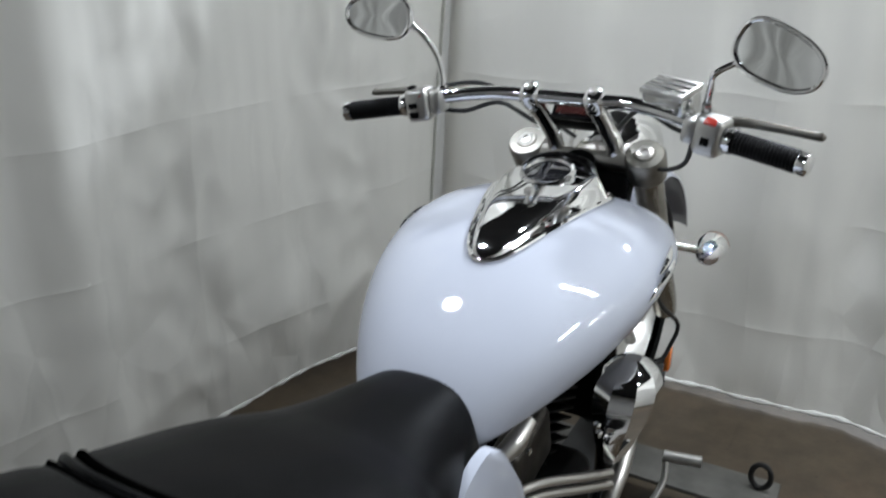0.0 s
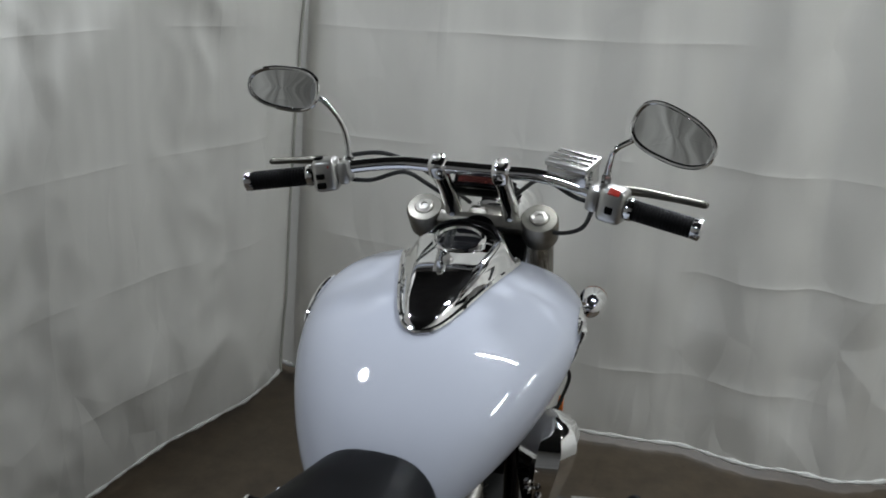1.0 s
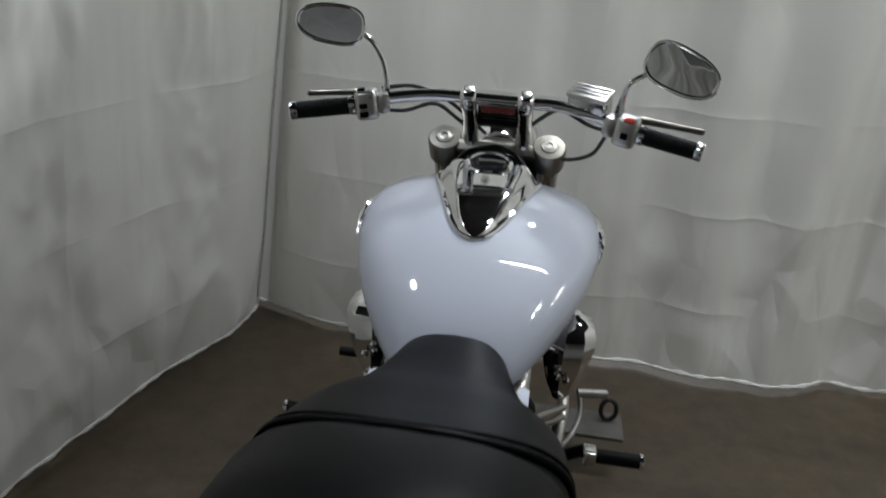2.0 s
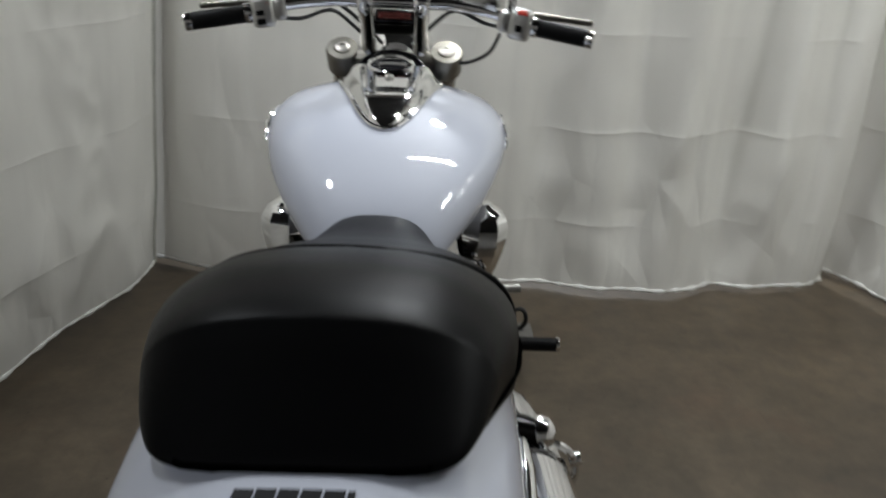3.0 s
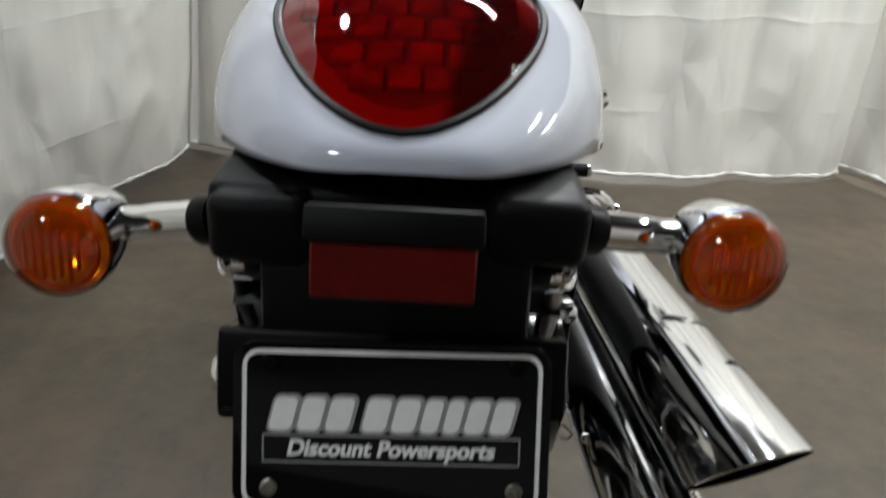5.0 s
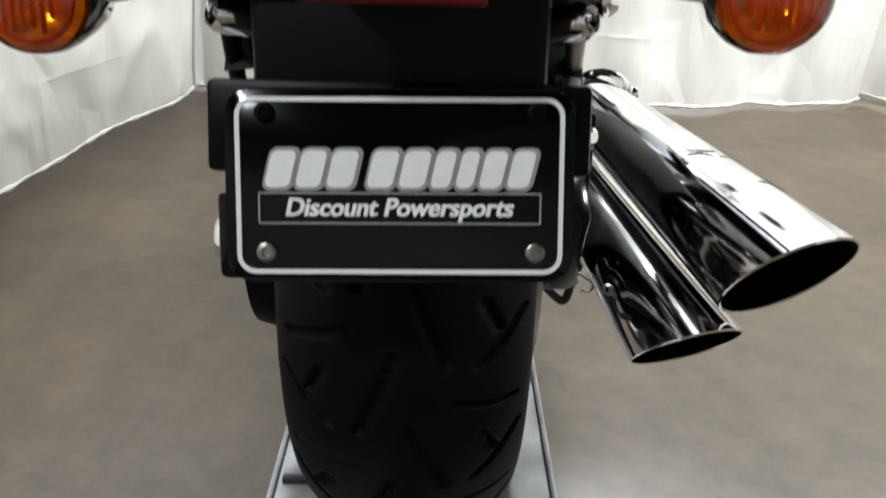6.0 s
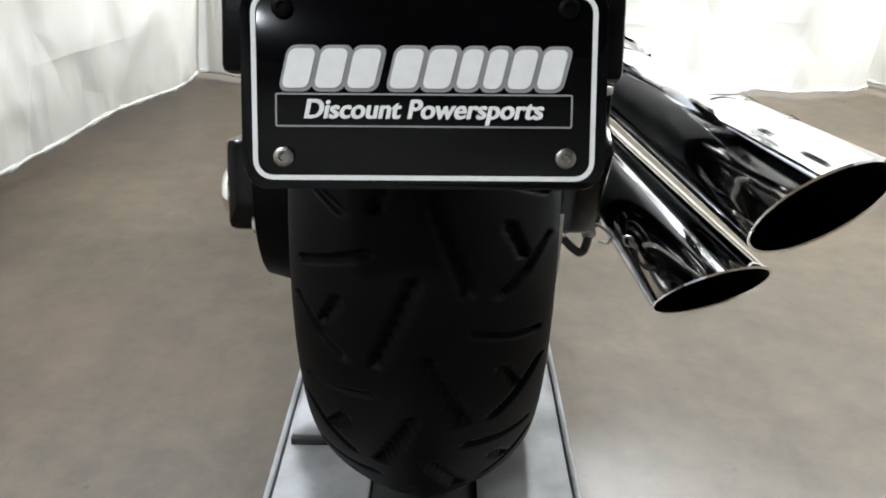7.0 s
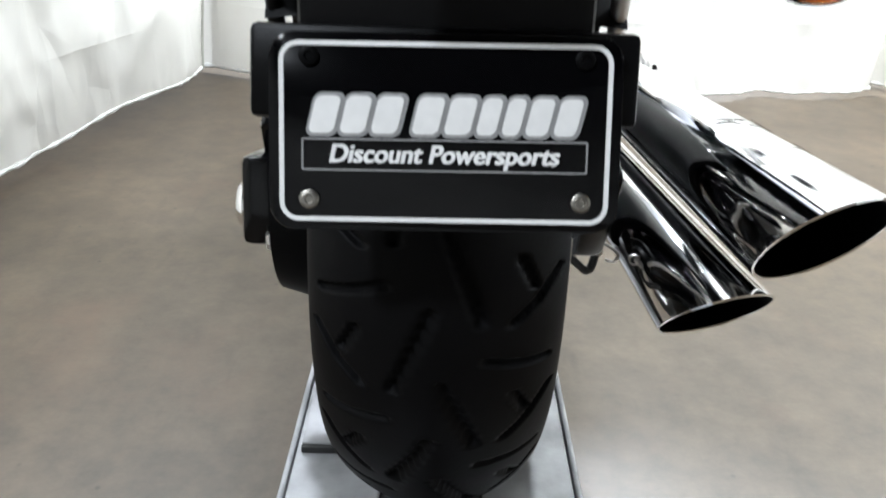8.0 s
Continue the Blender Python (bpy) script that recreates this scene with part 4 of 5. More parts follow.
# --- rear wheel
def tyre_bm(centre, R, width, rim, nu, nv, grooves=True):
    """A rounded tyre whose tread grooves are pressed into the rubber."""
    hw = width / 2
    prof = []
    for k in range(nv + 1):
        q = -1 + 2 * k / nv
        a = q * 2.05                                # round the section, bead to bead
        x = hw * math.sin(a) / 1.0 if abs(a) < math.pi / 2 else hw * math.copysign(1 - 0.10 * (abs(a) - math.pi / 2) / 0.48, a)
        if abs(a) < math.pi / 2:
            drop = 0.070 * (1 - math.cos(a)) ** 0.8
        else:
            drop = 0.070 + (R - rim - 0.070) * ((abs(a) - math.pi / 2) / 0.48)
        prof.append((x, drop))
    P = 2 * math.pi * R / 17
    strokes = []
    for side in (-1, 1):
        off = 0.0225 if side < 0 else 0.0225 + P / 2
        for pts, wd in ((((-0.004, -0.008), (-0.029, 0.056)), 0.0031), (((-0.054, 0.012), (-0.064, 0.033)), 0.0023),
                        (((-0.082, 0.022), (-0.066, 0.046), (-0.050, 0.060)), 0.0022), (((-0.034, 0.086), (-0.058, 0.094), (-0.077, 0.099)), 0.0026)):
            pts = [(-side * x, (s + off)) for x, s in pts]
            for a, b in zip(pts, pts[1:]):
                strokes.append((a, b, wd))

    def depth(x, s):
        best = 0.0
        for (ax, ay), (bx, by), wd in strokes:
            for sh in (-2 * P, -P, 0, P):
                px, py = x - ax, (s % P) - ay - sh
                dx, dy = bx - ax, by - ay
                t = max(0, min(1, (px * dx + py * dy) / (dx * dx + dy * dy)))
                d = math.hypot(px - dx * t, py - dy * t)
                if d < wd * 1.5:
                    best = max(best, min(1, (wd * 1.5 - d) / (wd * 0.9)))
        return best * 0.007

    bm = bmesh.new()
    rings = []
    cache = {}
    for i in range(nu):
        a = 2 * math.pi * i / nu
        ring = []
        for k, (x, drop) in enumerate(prof):
            r = R - drop
            if grooves and drop < 0.066:
                key = (round((a * R % P) / P * 400), k)
                if key not in cache:
                    cache[key] = depth(x, a * R % P)
                r -= cache[key]
            ring.append(bm.verts.new((centre.x + x, centre.y + r * math.cos(a), centre.z + r * math.sin(a))))
        rings.append(ring)
    rings.append(rings[0])
    skin(bm, rings, False)
    return bm


rear = part("rear_wheel", lathe([(0.196, -0.07), (0.205, -0.066), (0.196, -0.055), (0.180, -0.03), (0.180, 0.03), (0.196, 0.055), (0.205, 0.066), (0.196, 0.07)], aim(AX, (1, 0, 0)), 48), M_ALU, bike, "cast alloy rear wheel with a wide tyre")
part("tyre", tyre_bm(AX, 0.297, 0.185, 0.200, 1440, 100), M_RUBBER, rear, "black grooved rear tyre", sharp=180)
part("hub", lathe([(0, -0.07), (0.05, -0.07), (0.05, -0.03), (0.035, 0), (0.05, 0.03), (0.05, 0.07), (0, 0.07)], aim(AX, (1, 0, 0)), 24), M_ALU, rear)
for k in range(5):
    a = 2 * math.pi * k / 5
    d = Vector((0, math.cos(a), math.sin(a)))
    part("spoke", tube([AX + d * 0.04, AX + d * 0.11, AX + d * 0.185], [0.022, 0.016, 0.020], 10), M_ALU, rear)

FAX = Vector((0, 1.56, 0.513))
front = part("front_wheel", lathe([(0.208, -0.045), (0.216, -0.042), (0.205, -0.03), (0.192, 0), (0.205, 0.03), (0.216, 0.042), (0.208, 0.045)], aim(FAX, (1, 0, 0)), 48), M_ALU, bike, "cast alloy front wheel")
part("tyre", tyre_bm(FAX, 0.300, 0.130, 0.212, 200, 28, False), M_RUBBER, front, sharp=180)
part("hub", lathe([(0, -0.06), (0.04, -0.06), (0.03, 0), (0.04, 0.06), (0, 0.06)], aim(FAX, (1, 0, 0)), 24), M_ALU, front)
for k in range(5):
    a = 2 * math.pi * k / 5 + 0.3
    d = Vector((0, math.cos(a), math.sin(a)))
    part("spoke", tube([FAX + d * 0.035, FAX + d * 0.12, FAX + d * 0.198], [0.018, 0.013, 0.016], 10), M_ALU, front)
secs = []
for k in range(25):
    a = radians(20 + 150 * k / 24)
    row = []
    for j in range(13):
        b = math.pi * (1 - j / 12)
        row.append((0.078 * math.cos(b), FAX.y + (0.312 + 0.022 * math.sin(b)) * math.cos(a), FAX.z + (0.312 + 0.022 * math.sin(b)) * math.sin(a)))
    secs.append(row)
ff = part("front_fender", loft(secs, False), M_WHITE, bike, "pearl white front fender", sharp=80)
sol = ff.modifiers.new("thick", "SOLIDIFY")
sol.thickness = 0.003

# --- swing arm, drive case and brake
part("swing_arm", tube([(-0.125, -0.06, 0.50), (-0.125, 0.25, 0.47), (-0.10, 0.50, 0.48)], [0.026, 0.030, 0.034], 14), M_GLOSSBLACK, bike, "black swing arm")
part("swing_arm", tube([(0.120, -0.06, 0.50), (0.120, 0.25, 0.47), (0.10, 0.50, 0.48)], [0.024, 0.028, 0.034], 14), M_GLOSSBLACK, bike, "black swing arm")
drive = part("drive_case", lathe([(0, -0.035), (0.08, -0.035), (0.102, -0.02), (0.106, 0.0), (0.098, 0.03), (0, 0.035)], aim((-0.122, -0.075, 0.500), (-1, 0, 0)), 40), M_DARKMETAL, bike, "black final drive case")
part("axle_block", rbox((0.034, 0.085, 0.090), pose(-0.180, -0.052, 0.484, -14), 0.008), M_GLOSSBLACK, drive, "black axle block")
part("axle_arm", rbox((0.026, 0.060, 0.060), pose(-0.170, -0.02, 0.545, 20), 0.008), M_GLOSSBLACK, drive)
part("axle_cap", lathe([(0.026, -0.016), (0.028, -0.012), (0.028, -0.003), (0.022, 0.004), (0.010, 0.007), (0, 0.008)], aim((-0.208, -0.037, 0.466), (-1, 0, 0)), 28), M_CHROME, drive, "chrome axle cap")
part("hex_bolt", lathe([(0.009, -0.012), (0.009, 0.004), (0.007, 0.006), (0, 0.006)], aim((-0.164, -0.112, 0.461), (-1, -0.3, 0)), 6), M_SATIN, drive)
caliper = part("brake_caliper", rbox((0.045, 0.060, 0.100), pose(0.118, -0.205, 0.560, 25), 0.010), M_GLOSSBLACK, bike, "black rear brake caliper")
part("brake_disc", lathe([(0.085, -0.002), (0.135, -0.002), (0.135, 0.002), (0.085, 0.002), (0.085, -0.002)], aim((0.108, AX.y, AX.z), (1, 0, 0)), 48), M_SATIN, caliper)
part("caliper_carrier", rbox((0.050, 0.110, 0.110), pose(0.122, -0.060, 0.515, 15), 0.012), M_GLOSSBLACK, caliper)
part("banjo_bolt", lathe([(0.020, -0.015), (0.021, -0.005), (0.015, 0.0), (0.015, 0.012), (0.010, 0.017), (0, 0.017)], aim((0.150, -0.090, 0.472), (0.3, -0.8, -0.6)), 18), M_DARKMETAL, caliper)
part("bolt_tip", lathe([(0.008, 0.0), (0.008, 0.008), (0.005, 0.011), (0, 0.011)], aim((0.155, -0.100, 0.461), (0.2, -0.6, -0.8)), 6), M_SATIN, caliper)
part("brake_hose", tube([(0.108, -0.070, 0.487), (0.122, -0.105, 0.463), (0.140, -0.118, 0.446), (0.150, -0.115, 0.442), (0.156, -0.105, 0.455)], 0.0042, 8), M_CABLE, caliper)
part("spring_clip", tube([(0.156, -0.10, 0.468), (0.168, -0.112, 0.466), (0.176, -0.116, 0.460), (0.173, -0.114, 0.451), (0.165, -0.112, 0.452)], 0.0016, 6), M_SATIN, caliper)
part("pad_spring", tube([(0.146, -0.13, 0.60), (0.150, -0.125, 0.565), (0.145, -0.12, 0.54), (0.152, -0.115, 0.50), (0.150, -0.11, 0.475)], 0.0028, 8), M_SATIN, caliper)
part("caliper_bolt", lathe([(0.008, -0.01), (0.008, 0.004), (0.005, 0.007), (0, 0.007)], aim((0.146, -0.165, 0.628), (0.5, -0.8, 0.2)), 12), M_CHROME, caliper)
part("torque_arm", tube([(0.138, -0.16, 0.600), (0.150, 0.02, 0.545), (0.150, 0.25, 0.50)], [0.010, 0.012, 0.012], 10), M_GLOSSBLACK, caliper)
part("arm_clip", rbox((0.012, 0.05, 0.008), pose(0.162, -0.06, 0.585, -18), 0.002), M_SATIN, caliper)
for sgn in (-1, 1):
    sh = part("rear_shock", tube([(sgn * 0.128, -0.03, 0.50), (sgn * 0.138, 0.10, 0.62), (sgn * 0.150, 0.20, 0.72)], [0.018, 0.024, 0.022], 14), M_GLOSSBLACK, bike, "black rear shock")
    if sgn < 0:
        continue
    part("dome_bolt", lathe([(0.020, 0), (0.021, 0.010), (0.016, 0.020), (0.007, 0.025), (0, 0.026)], aim((sgn * 0.218, 0.225, 0.676), (sgn, 0, 0.2)), 24), M_CHROME, sh)
    part("bolt_boss", tube([(sgn * 0.15, 0.22, 0.70), (sgn * 0.222, 0.225, 0.676)], [0.02, 0.017], 14), M_GLOSSBLACK, sh)
part("inner_fender", loft([[(x, AX.y + (0.330 + 0.012 * (1 - (x / 0.105) ** 2)) * math.cos(a), AX.z + (0.330 + 0.012 * (1 - (x / 0.105) ** 2)) * math.sin(a)) for x in np.linspace(-0.105, 0.105, 13)] for a in np.linspace(radians(60), radians(140), 24)], False), M_PLASTIC, bike, "black inner fender over the rear tyre")

for sgn in (-1, 1):
    part("fender_flank", slab([(p.x, p.y) for p in catmull([(y, z, 0) for y, z in ((-0.16, 0.755), (-0.12, 0.66), (-0.02, 0.60), (0.10, 0.56), (0.30, 0.52), (0.46, 0.54), (0.46, 0.70), (0.20, 0.76), (0.0, 0.775), (-0.16, 0.755))], 3)][:-1],
         Matrix(((0, 0, sgn, sgn * 0.116), (1, 0, 0, 0), (0, 1, 0, 0), (0, 0, 0, 1))), 0.014, bevel=0.004), M_GLOSSBLACK, bike, "black flank below the rear fender")
part("battery_box", rbox((0.22, 0.20, 0.30), pose(0, 0.40, 0.58), 0.02, 3), M_DARKMETAL, bike, "black box under the rider seat")

# --- exhaust
def pipe(end, fore, r, tip, cut, extra):
    """A pipe from fore to its slash-cut end; tip is the angle of the longest lip, cut its reach."""
    end, fore = Vector(end), Vector(fore)
    ax = (end - fore).normalized()
    e1 = Vector((1, 0, 0))
    e1 = (e1 - ax * e1.dot(ax)).normalized()
    e2 = e1.cross(ax)
    if e2.z < 0:
        e2 = -e2
    n, L = 40, (end - fore).length
    bm = bmesh.new()
    rings = []

    def ring(dist, rad, k):
        return [bm.verts.new(end - ax * dist + rad * (math.cos(a) * e1 + math.sin(a) * e2) + ax * k * cut * math.cos(a - tip)) for a in (2 * math.pi * i / n for i in range(n))]
    for p in extra:                              # the bend towards the engine
        rings.append([bm.verts.new(Vector(p) + r * 0.8 * (math.cos(a) * e1 + math.sin(a) * e2)) for a in (2 * math.pi * i / n for i in range(n))])
    for f in (1.0, 0.8, 0.6, 0.4, 0.2, 0.0):
        rings.append(ring(L * f, r * (0.90 + 0.10 * (1 - f)), 1 - f))
    rings.append(ring(0.0, r - 0.002, 1))
    body = bm
    skin(body, rings)
    ob = part("exhaust_pipe", body, M_PIPE, bike, "chrome slash-cut exhaust pipe")
    bm = bmesh.new()
    rings = [ring(0.001, r - 0.0022, 1), ring(0.10, r - 0.004, 0.4), ring(0.28, r - 0.006, 0)]
    skin(bm, rings, True, False, True)
    part("bore", bm, M_DARKMETAL, ob, "plain black bore")
    return ob, ax, e1, e2


up, ax, e1, e2 = pipe((0.273, -0.3015, 0.5695), (0.255, 0.42, 0.492), 0.0498, radians(110), 0.0545, [(0.11, 0.80, 0.40), (0.185, 0.68, 0.44), (0.235, 0.56, 0.475)])
lo, bx, f1, f2 = pipe((0.2305, -0.244, 0.471), (0.215, 0.42, 0.402), 0.0463, radians(104), 0.0606, [(0.10, 0.95, 0.36), (0.17, 0.80, 0.37), (0.205, 0.62, 0.392)])
for d, a in ((0.10, 62), (0.19, 62), (0.19, 98)):
    c = Vector((0.273, -0.3015, 0.5695)) - ax * d
    nrm = math.cos(radians(a)) * e1 + math.sin(radians(a)) * e2
    q = Matrix.Translation(c + nrm * 0.0492) @ nrm.to_track_quat("Z", "Y").to_matrix().to_4x4()
    sl = slab([(0.0035 * math.cos(t), 0.014 * math.sin(t)) for t in (2 * math.pi * k / 16 for k in range(16))], q, 0.0004)
    part("shield_slot", sl, M_GLOSSBLACK, up, "dark slot in the heat shield")
part("pipe_clamp", tube([(0.262 + 0.052 * math.cos(t), 0.385, 0.496 + 0.052 * math.sin(t)) for t in (2 * math.pi * k / 24 for k in range(24))], 0.006, 8, loop=True), M_CHROME, up)
part("clamp_bolt", lathe([(0.011, 0), (0.012, 0.010), (0.009, 0.018), (0, 0.020)], aim((0.303, 0.39, 0.512), (1, 0, 0.3)), 16), M_CHROME, up)
part("silencer_plate", rbox((0.020, 0.46, 0.19), pose(0.168, 0.19, 0.535, 4), 0.008), M_DARKMETAL, bike, "black mounting plate behind the exhaust")

# --- engine
case = part("engine_case", rbox((0.30, 0.46, 0.26), pose(0, 0.72, 0.40), 0.03, 3), M_DARKMETAL, bike, "black v-twin engine case")
for sgn in (-1, 1):
    part("case_cover", lathe([(0, 0.012), (0.07, 0.010), (0.098, 0), (0.105, -0.02), (0.105, -0.05)], aim((sgn * 0.175, 0.76, 0.41), (sgn, 0, 0)), 36), M_CHROME, case, "round chrome engine cover")
for ang, cy in ((-24, 0.62), (26, 0.86)):
    cyl = part("cylinder", lathe([(0, 0), (0.055, 0), (0.055, 0.20), (0, 0.20)], Matrix.Translation((0, cy, 0.48)) @ Euler((radians(-ang), 0, 0)).to_matrix().to_4x4(), 28), M_DARKMETAL, bike, "black finned cylinder")
    for k in range(9):
        part("fin", rbox((0.19, 0.15, 0.004), Matrix.Translation((0, cy, 0.48)) @ Euler((radians(-ang), 0, 0)).to_matrix().to_4x4() @ Matrix.Translation((0, 0, 0.03 + 0.018 * k)), 0.0015, 1), M_DARKMETAL, cyl)
for sgn in (-1, 1):
    sec = []
    for k in range(21):
        t = k / 20
        z = 0.556 + 0.160 * t
        yc = 0.905 + 0.050 * t
        w = float(np.interp(t, (0, 0.10, 0.26, 0.45, 0.62, 0.74, 0.82, 0.90, 0.96, 1), (0.30, 0.48, 0.68, 0.86, 0.98, 1.0, 0.95, 0.78, 0.52, 0.26)))
        row = []
        for j in range(9):
            a = 2 * math.pi * (j + 0.5) / 9
            c, s = math.cos(a), math.sin(a)
            bx_ = 0.054 * w * math.copysign(abs(c) ** 0.95, c)
            row.append((sgn * (0.190 + bx_ + 0.010 * t), yc + (0.074 - 0.018 * t) * w * math.copysign(abs(s) ** 0.95, s), z))
        sec.append(row)
    cov = part("head_cover", loft(sec, True, True, True), M_CHROME, bike, "faceted chrome cylinder head cover", sharp=22)
    part("cover_bolt", lathe([(0.007, 0), (0.007, 0.004), (0.004, 0.007), (0, 0.007)], aim((sgn * 0.196, 0.862, 0.615), (0, -1, 0)), 12), M_CHROME, cov)
    part("intake_cover", tube([(sgn * 0.095, 0.665, 0.668), (sgn * 0.110, 0.700, 0.684), (sgn * 0.115, 0.738, 0.700)], [0.012, 0.016, 0.012], 14), M_SATIN, bike, "satin metal trim below the tank")
    sc_out = [(p.x, p.y) for p in catmull([(y, z, 0) for y, z in ((0.46, 0.62), (0.48, 0.695), (0.525, 0.732), (0.578, 0.746), (0.618, 0.730), (0.665, 0.665), (0.702, 0.600), (0.700, 0.540), (0.60, 0.500), (0.49, 0.53), (0.46, 0.62))], 4)][:-1]
    sm = Matrix(((0, 0, sgn, sgn * 0.110), (1, 0, 0, 0), (0, 1, 0, 0), (0, 0, 0, 1)))
    part("side_cover", slab(sc_out, sm, 0.016, bevel=0.007), M_WHITE, bike, "pearl white side cover")
    air = part("air_cleaner", rbox((0.05, 0.13, 0.10), pose(sgn * 0.088, 0.775, 0.615, 12), 0.014, 3), M_AIRBOX, bike, "dark cast cover between the cylinders")
    part("cover_bolt", lathe([(0.006, 0), (0.006, 0.004), (0, 0.006)], aim((sgn * 0.113, 0.74, 0.645), (sgn, 0, 0)), 10), M_CHROME, air)
    for dz in (0.0, 0.022):
        part("trim_tube", tube([(sgn * 0.10, 0.66, 0.605 - dz), (sgn * 0.135, 0.735, 0.598 - dz), (sgn * 0.175, 0.815, 0.570 - dz), (sgn * 0.20, 0.875, 0.546 - dz)], 0.0075, 10), M_SATIN, bike, "satin metal tube along the engine")
    part("exhaust_header", tube([(sgn * 0.192, 1.01, 0.560), (sgn * 0.200, 0.955, 0.530), (sgn * 0.200, 0.905, 0.500), (sgn * 0.19, 0.85, 0.45)], [0.013, 0.014, 0.014, 0.014], 14), M_SATIN, bike, "satin metal exhaust header")
    for dy, dz in ((0.0, 0.0), (0.012, -0.022)):
        part("cover_bolt", lathe([(0.007, 0), (0.007, 0.004), (0.004, 0.007), (0, 0.007)], aim((sgn * 0.178, 0.858 + dy, 0.64 + dz), (-0.3 * sgn, -1, 0)), 12), M_CHROME, cov)
    part("frame_tube", tube([(sgn * 0.09, 1.14, 0.80), (sgn * 0.115, 1.12, 0.45), (sgn * 0.12, 1.02, 0.29), (sgn * 0.12, 0.55, 0.27), (sgn * 0.12, 0.42, 0.33), (sgn * 0.11, 0.36, 0.62)], 0.017, 12), M_GLOSSBLACK, bike, "black frame tube")
part("radiator", rbox((0.20, 0.035, 0.26), pose(0, 1.165, 0.56, 8), 0.006), M_DARKMETAL, bike, "black radiator between the frame tubes")
for sgn in (-1, 1):
    rf = part("side_reflector", rbox((0.012, 0.026, 0.048), pose(sgn * 0.186, 1.275, 0.548), 0.004), M_ORANGE, bike, "amber side reflector")
    part("stem", tube([(sgn * 0.184, 1.275, 0.548), (sgn * 0.13, 1.19, 0.55)], 0.006, 8), M_PLASTIC, rf)

# --- foot controls
peg = part("foot_peg", tube([(0.285, 0.950, 0.394), (0.380, 0.950, 0.394)], 0.0155, 16), M_GRIP, bike, "black rubber foot peg with a chrome end")
part("peg_end", lathe([(0.0165, -0.004), (0.0165, 0.003), (0.012, 0.006), (0, 0.006)], aim((0.380, 0.950, 0.394), (1, 0, 0)), 18), M_CHROME, peg)
part("peg_mount", rbox((0.030, 0.036, 0.034), pose(0.272, 0.950, 0.394), 0.006), M_CHROME, peg)
part("peg_arm", tube([(0.262, 0.955, 0.402), (0.19, 0.96, 0.36), (0.12, 0.96, 0.32)], 0.013, 10), M_DARKMETAL, peg)
ped = part("brake_pedal", tube([(0.240, 1.066, 0.469), (0.304, 1.078, 0.469)], 0.0105, 14), M_PEDAL, bike, "bright brake pedal on a bent arm")
part("pedal_arm", tube([(0.244, 1.066, 0.466), (0.248, 1.045, 0.43), (0.235, 1.01, 0.40), (0.20, 0.97, 0.37)], 0.006, 10), M_ALU, ped)
peg = part("foot_peg", tube([(-0.285, 0.955, 0.402), (-0.388, 0.955, 0.402)], 0.0155, 16), M_GRIP, bike, "black rubber foot peg with a chrome end")
part("peg_end", lathe([(0.0165, -0.004), (0.0165, 0.003), (0.012, 0.006), (0, 0.006)], aim((-0.388, 0.955, 0.402), (-1, 0, 0)), 18), M_CHROME, peg)
part("peg_arm", tube([(-0.285, 0.955, 0.402), (-0.19, 0.96, 0.36), (-0.12, 0.96, 0.32)], 0.013, 10), M_DARKMETAL, peg)
shf = part("shift_lever", tube([(-0.255, 1.13, 0.46), (-0.315, 1.13, 0.46)], 0.011, 12), M_GRIP, bike, "black rubber gear lever tip")
part("lever_arm", tube([(-0.25, 1.13, 0.46), (-0.22, 1.05, 0.42), (-0.18, 0.97, 0.37)], 0.006, 10), M_ALU, shf)

# --- fork, clamps, headlight
for sgn in (-1, 1):
    top = Vector((sgn * 0.116, 1.238, 0.970))
    foot = Vector((sgn * 0.105, 1.565, 0.513))
    d = (foot - top).normalized()
    fk = part("fork_leg", tube([top, top + d * 0.03, top + d * 0.035, top + d * 0.26, top + d * 0.265, top + d * 0.50, foot], [0.030, 0.030, 0.028, 0.028, 0.024, 0.029, 0.026], 20, smooth=1), M_FORK, bike, "brownish grey metal fork leg")
    part("fork_cap", lathe([(0.034, -0.056), (0.0375, -0.052), (0.0380, -0.004), (0.034, 0.002), (0.020, 0.003), (0.018, 0.006), (0.009, 0.006), (0.008, 0.003), (0, 0.003)], aim(top, -d), 28), M_CAST, fk, "dull grey fork cap")
    part("cap_bolt", lathe([(0.017, 0.002), (0.017, 0.006), (0.013, 0.008), (0.008, 0.008), (0.007, 0.005), (0, 0.005)], aim(top, -d), 6), M_SATIN, fk)
part("triple_clamp", rbox((0.19, 0.060, 0.028), pose(0, 1.252, 0.944, -34), 0.008), M_CAST, bike, "grey upper triple clamp")
part("triple_clamp", rbox((0.27, 0.08, 0.035), pose(0, 1.345, 0.80, -34), 0.008), M_ALU, bike, "grey lower triple clamp")
part("head_cover_panel", rbox((0.19, 0.030, 0.10), pose(0, 1.235, 0.880, -30), 0.008), M_PLASTIC, bike, "black panel in front of the tank")
part("steering_head", tube([(0, 1.20, 0.95), (0, 1.30, 0.78)], 0.035, 16), M_DARKMETAL, bike)
hl = part("headlight", lathe([(0, -0.12), (0.05, -0.11), (0.082, -0.06), (0.095, 0.0), (0.098, 0.02), (0.09, 0.025)], aim((0, 1.43, 0.925), (0, 1, 0)), 36), M_CHROME, bike, "round chrome headlight shell")
part("lens", lathe([(0.091, 0.024), (0.06, 0.034), (0, 0.038)], aim((0, 1.43, 0.925), (0, 1, 0)), 36), M_GLASS, hl)

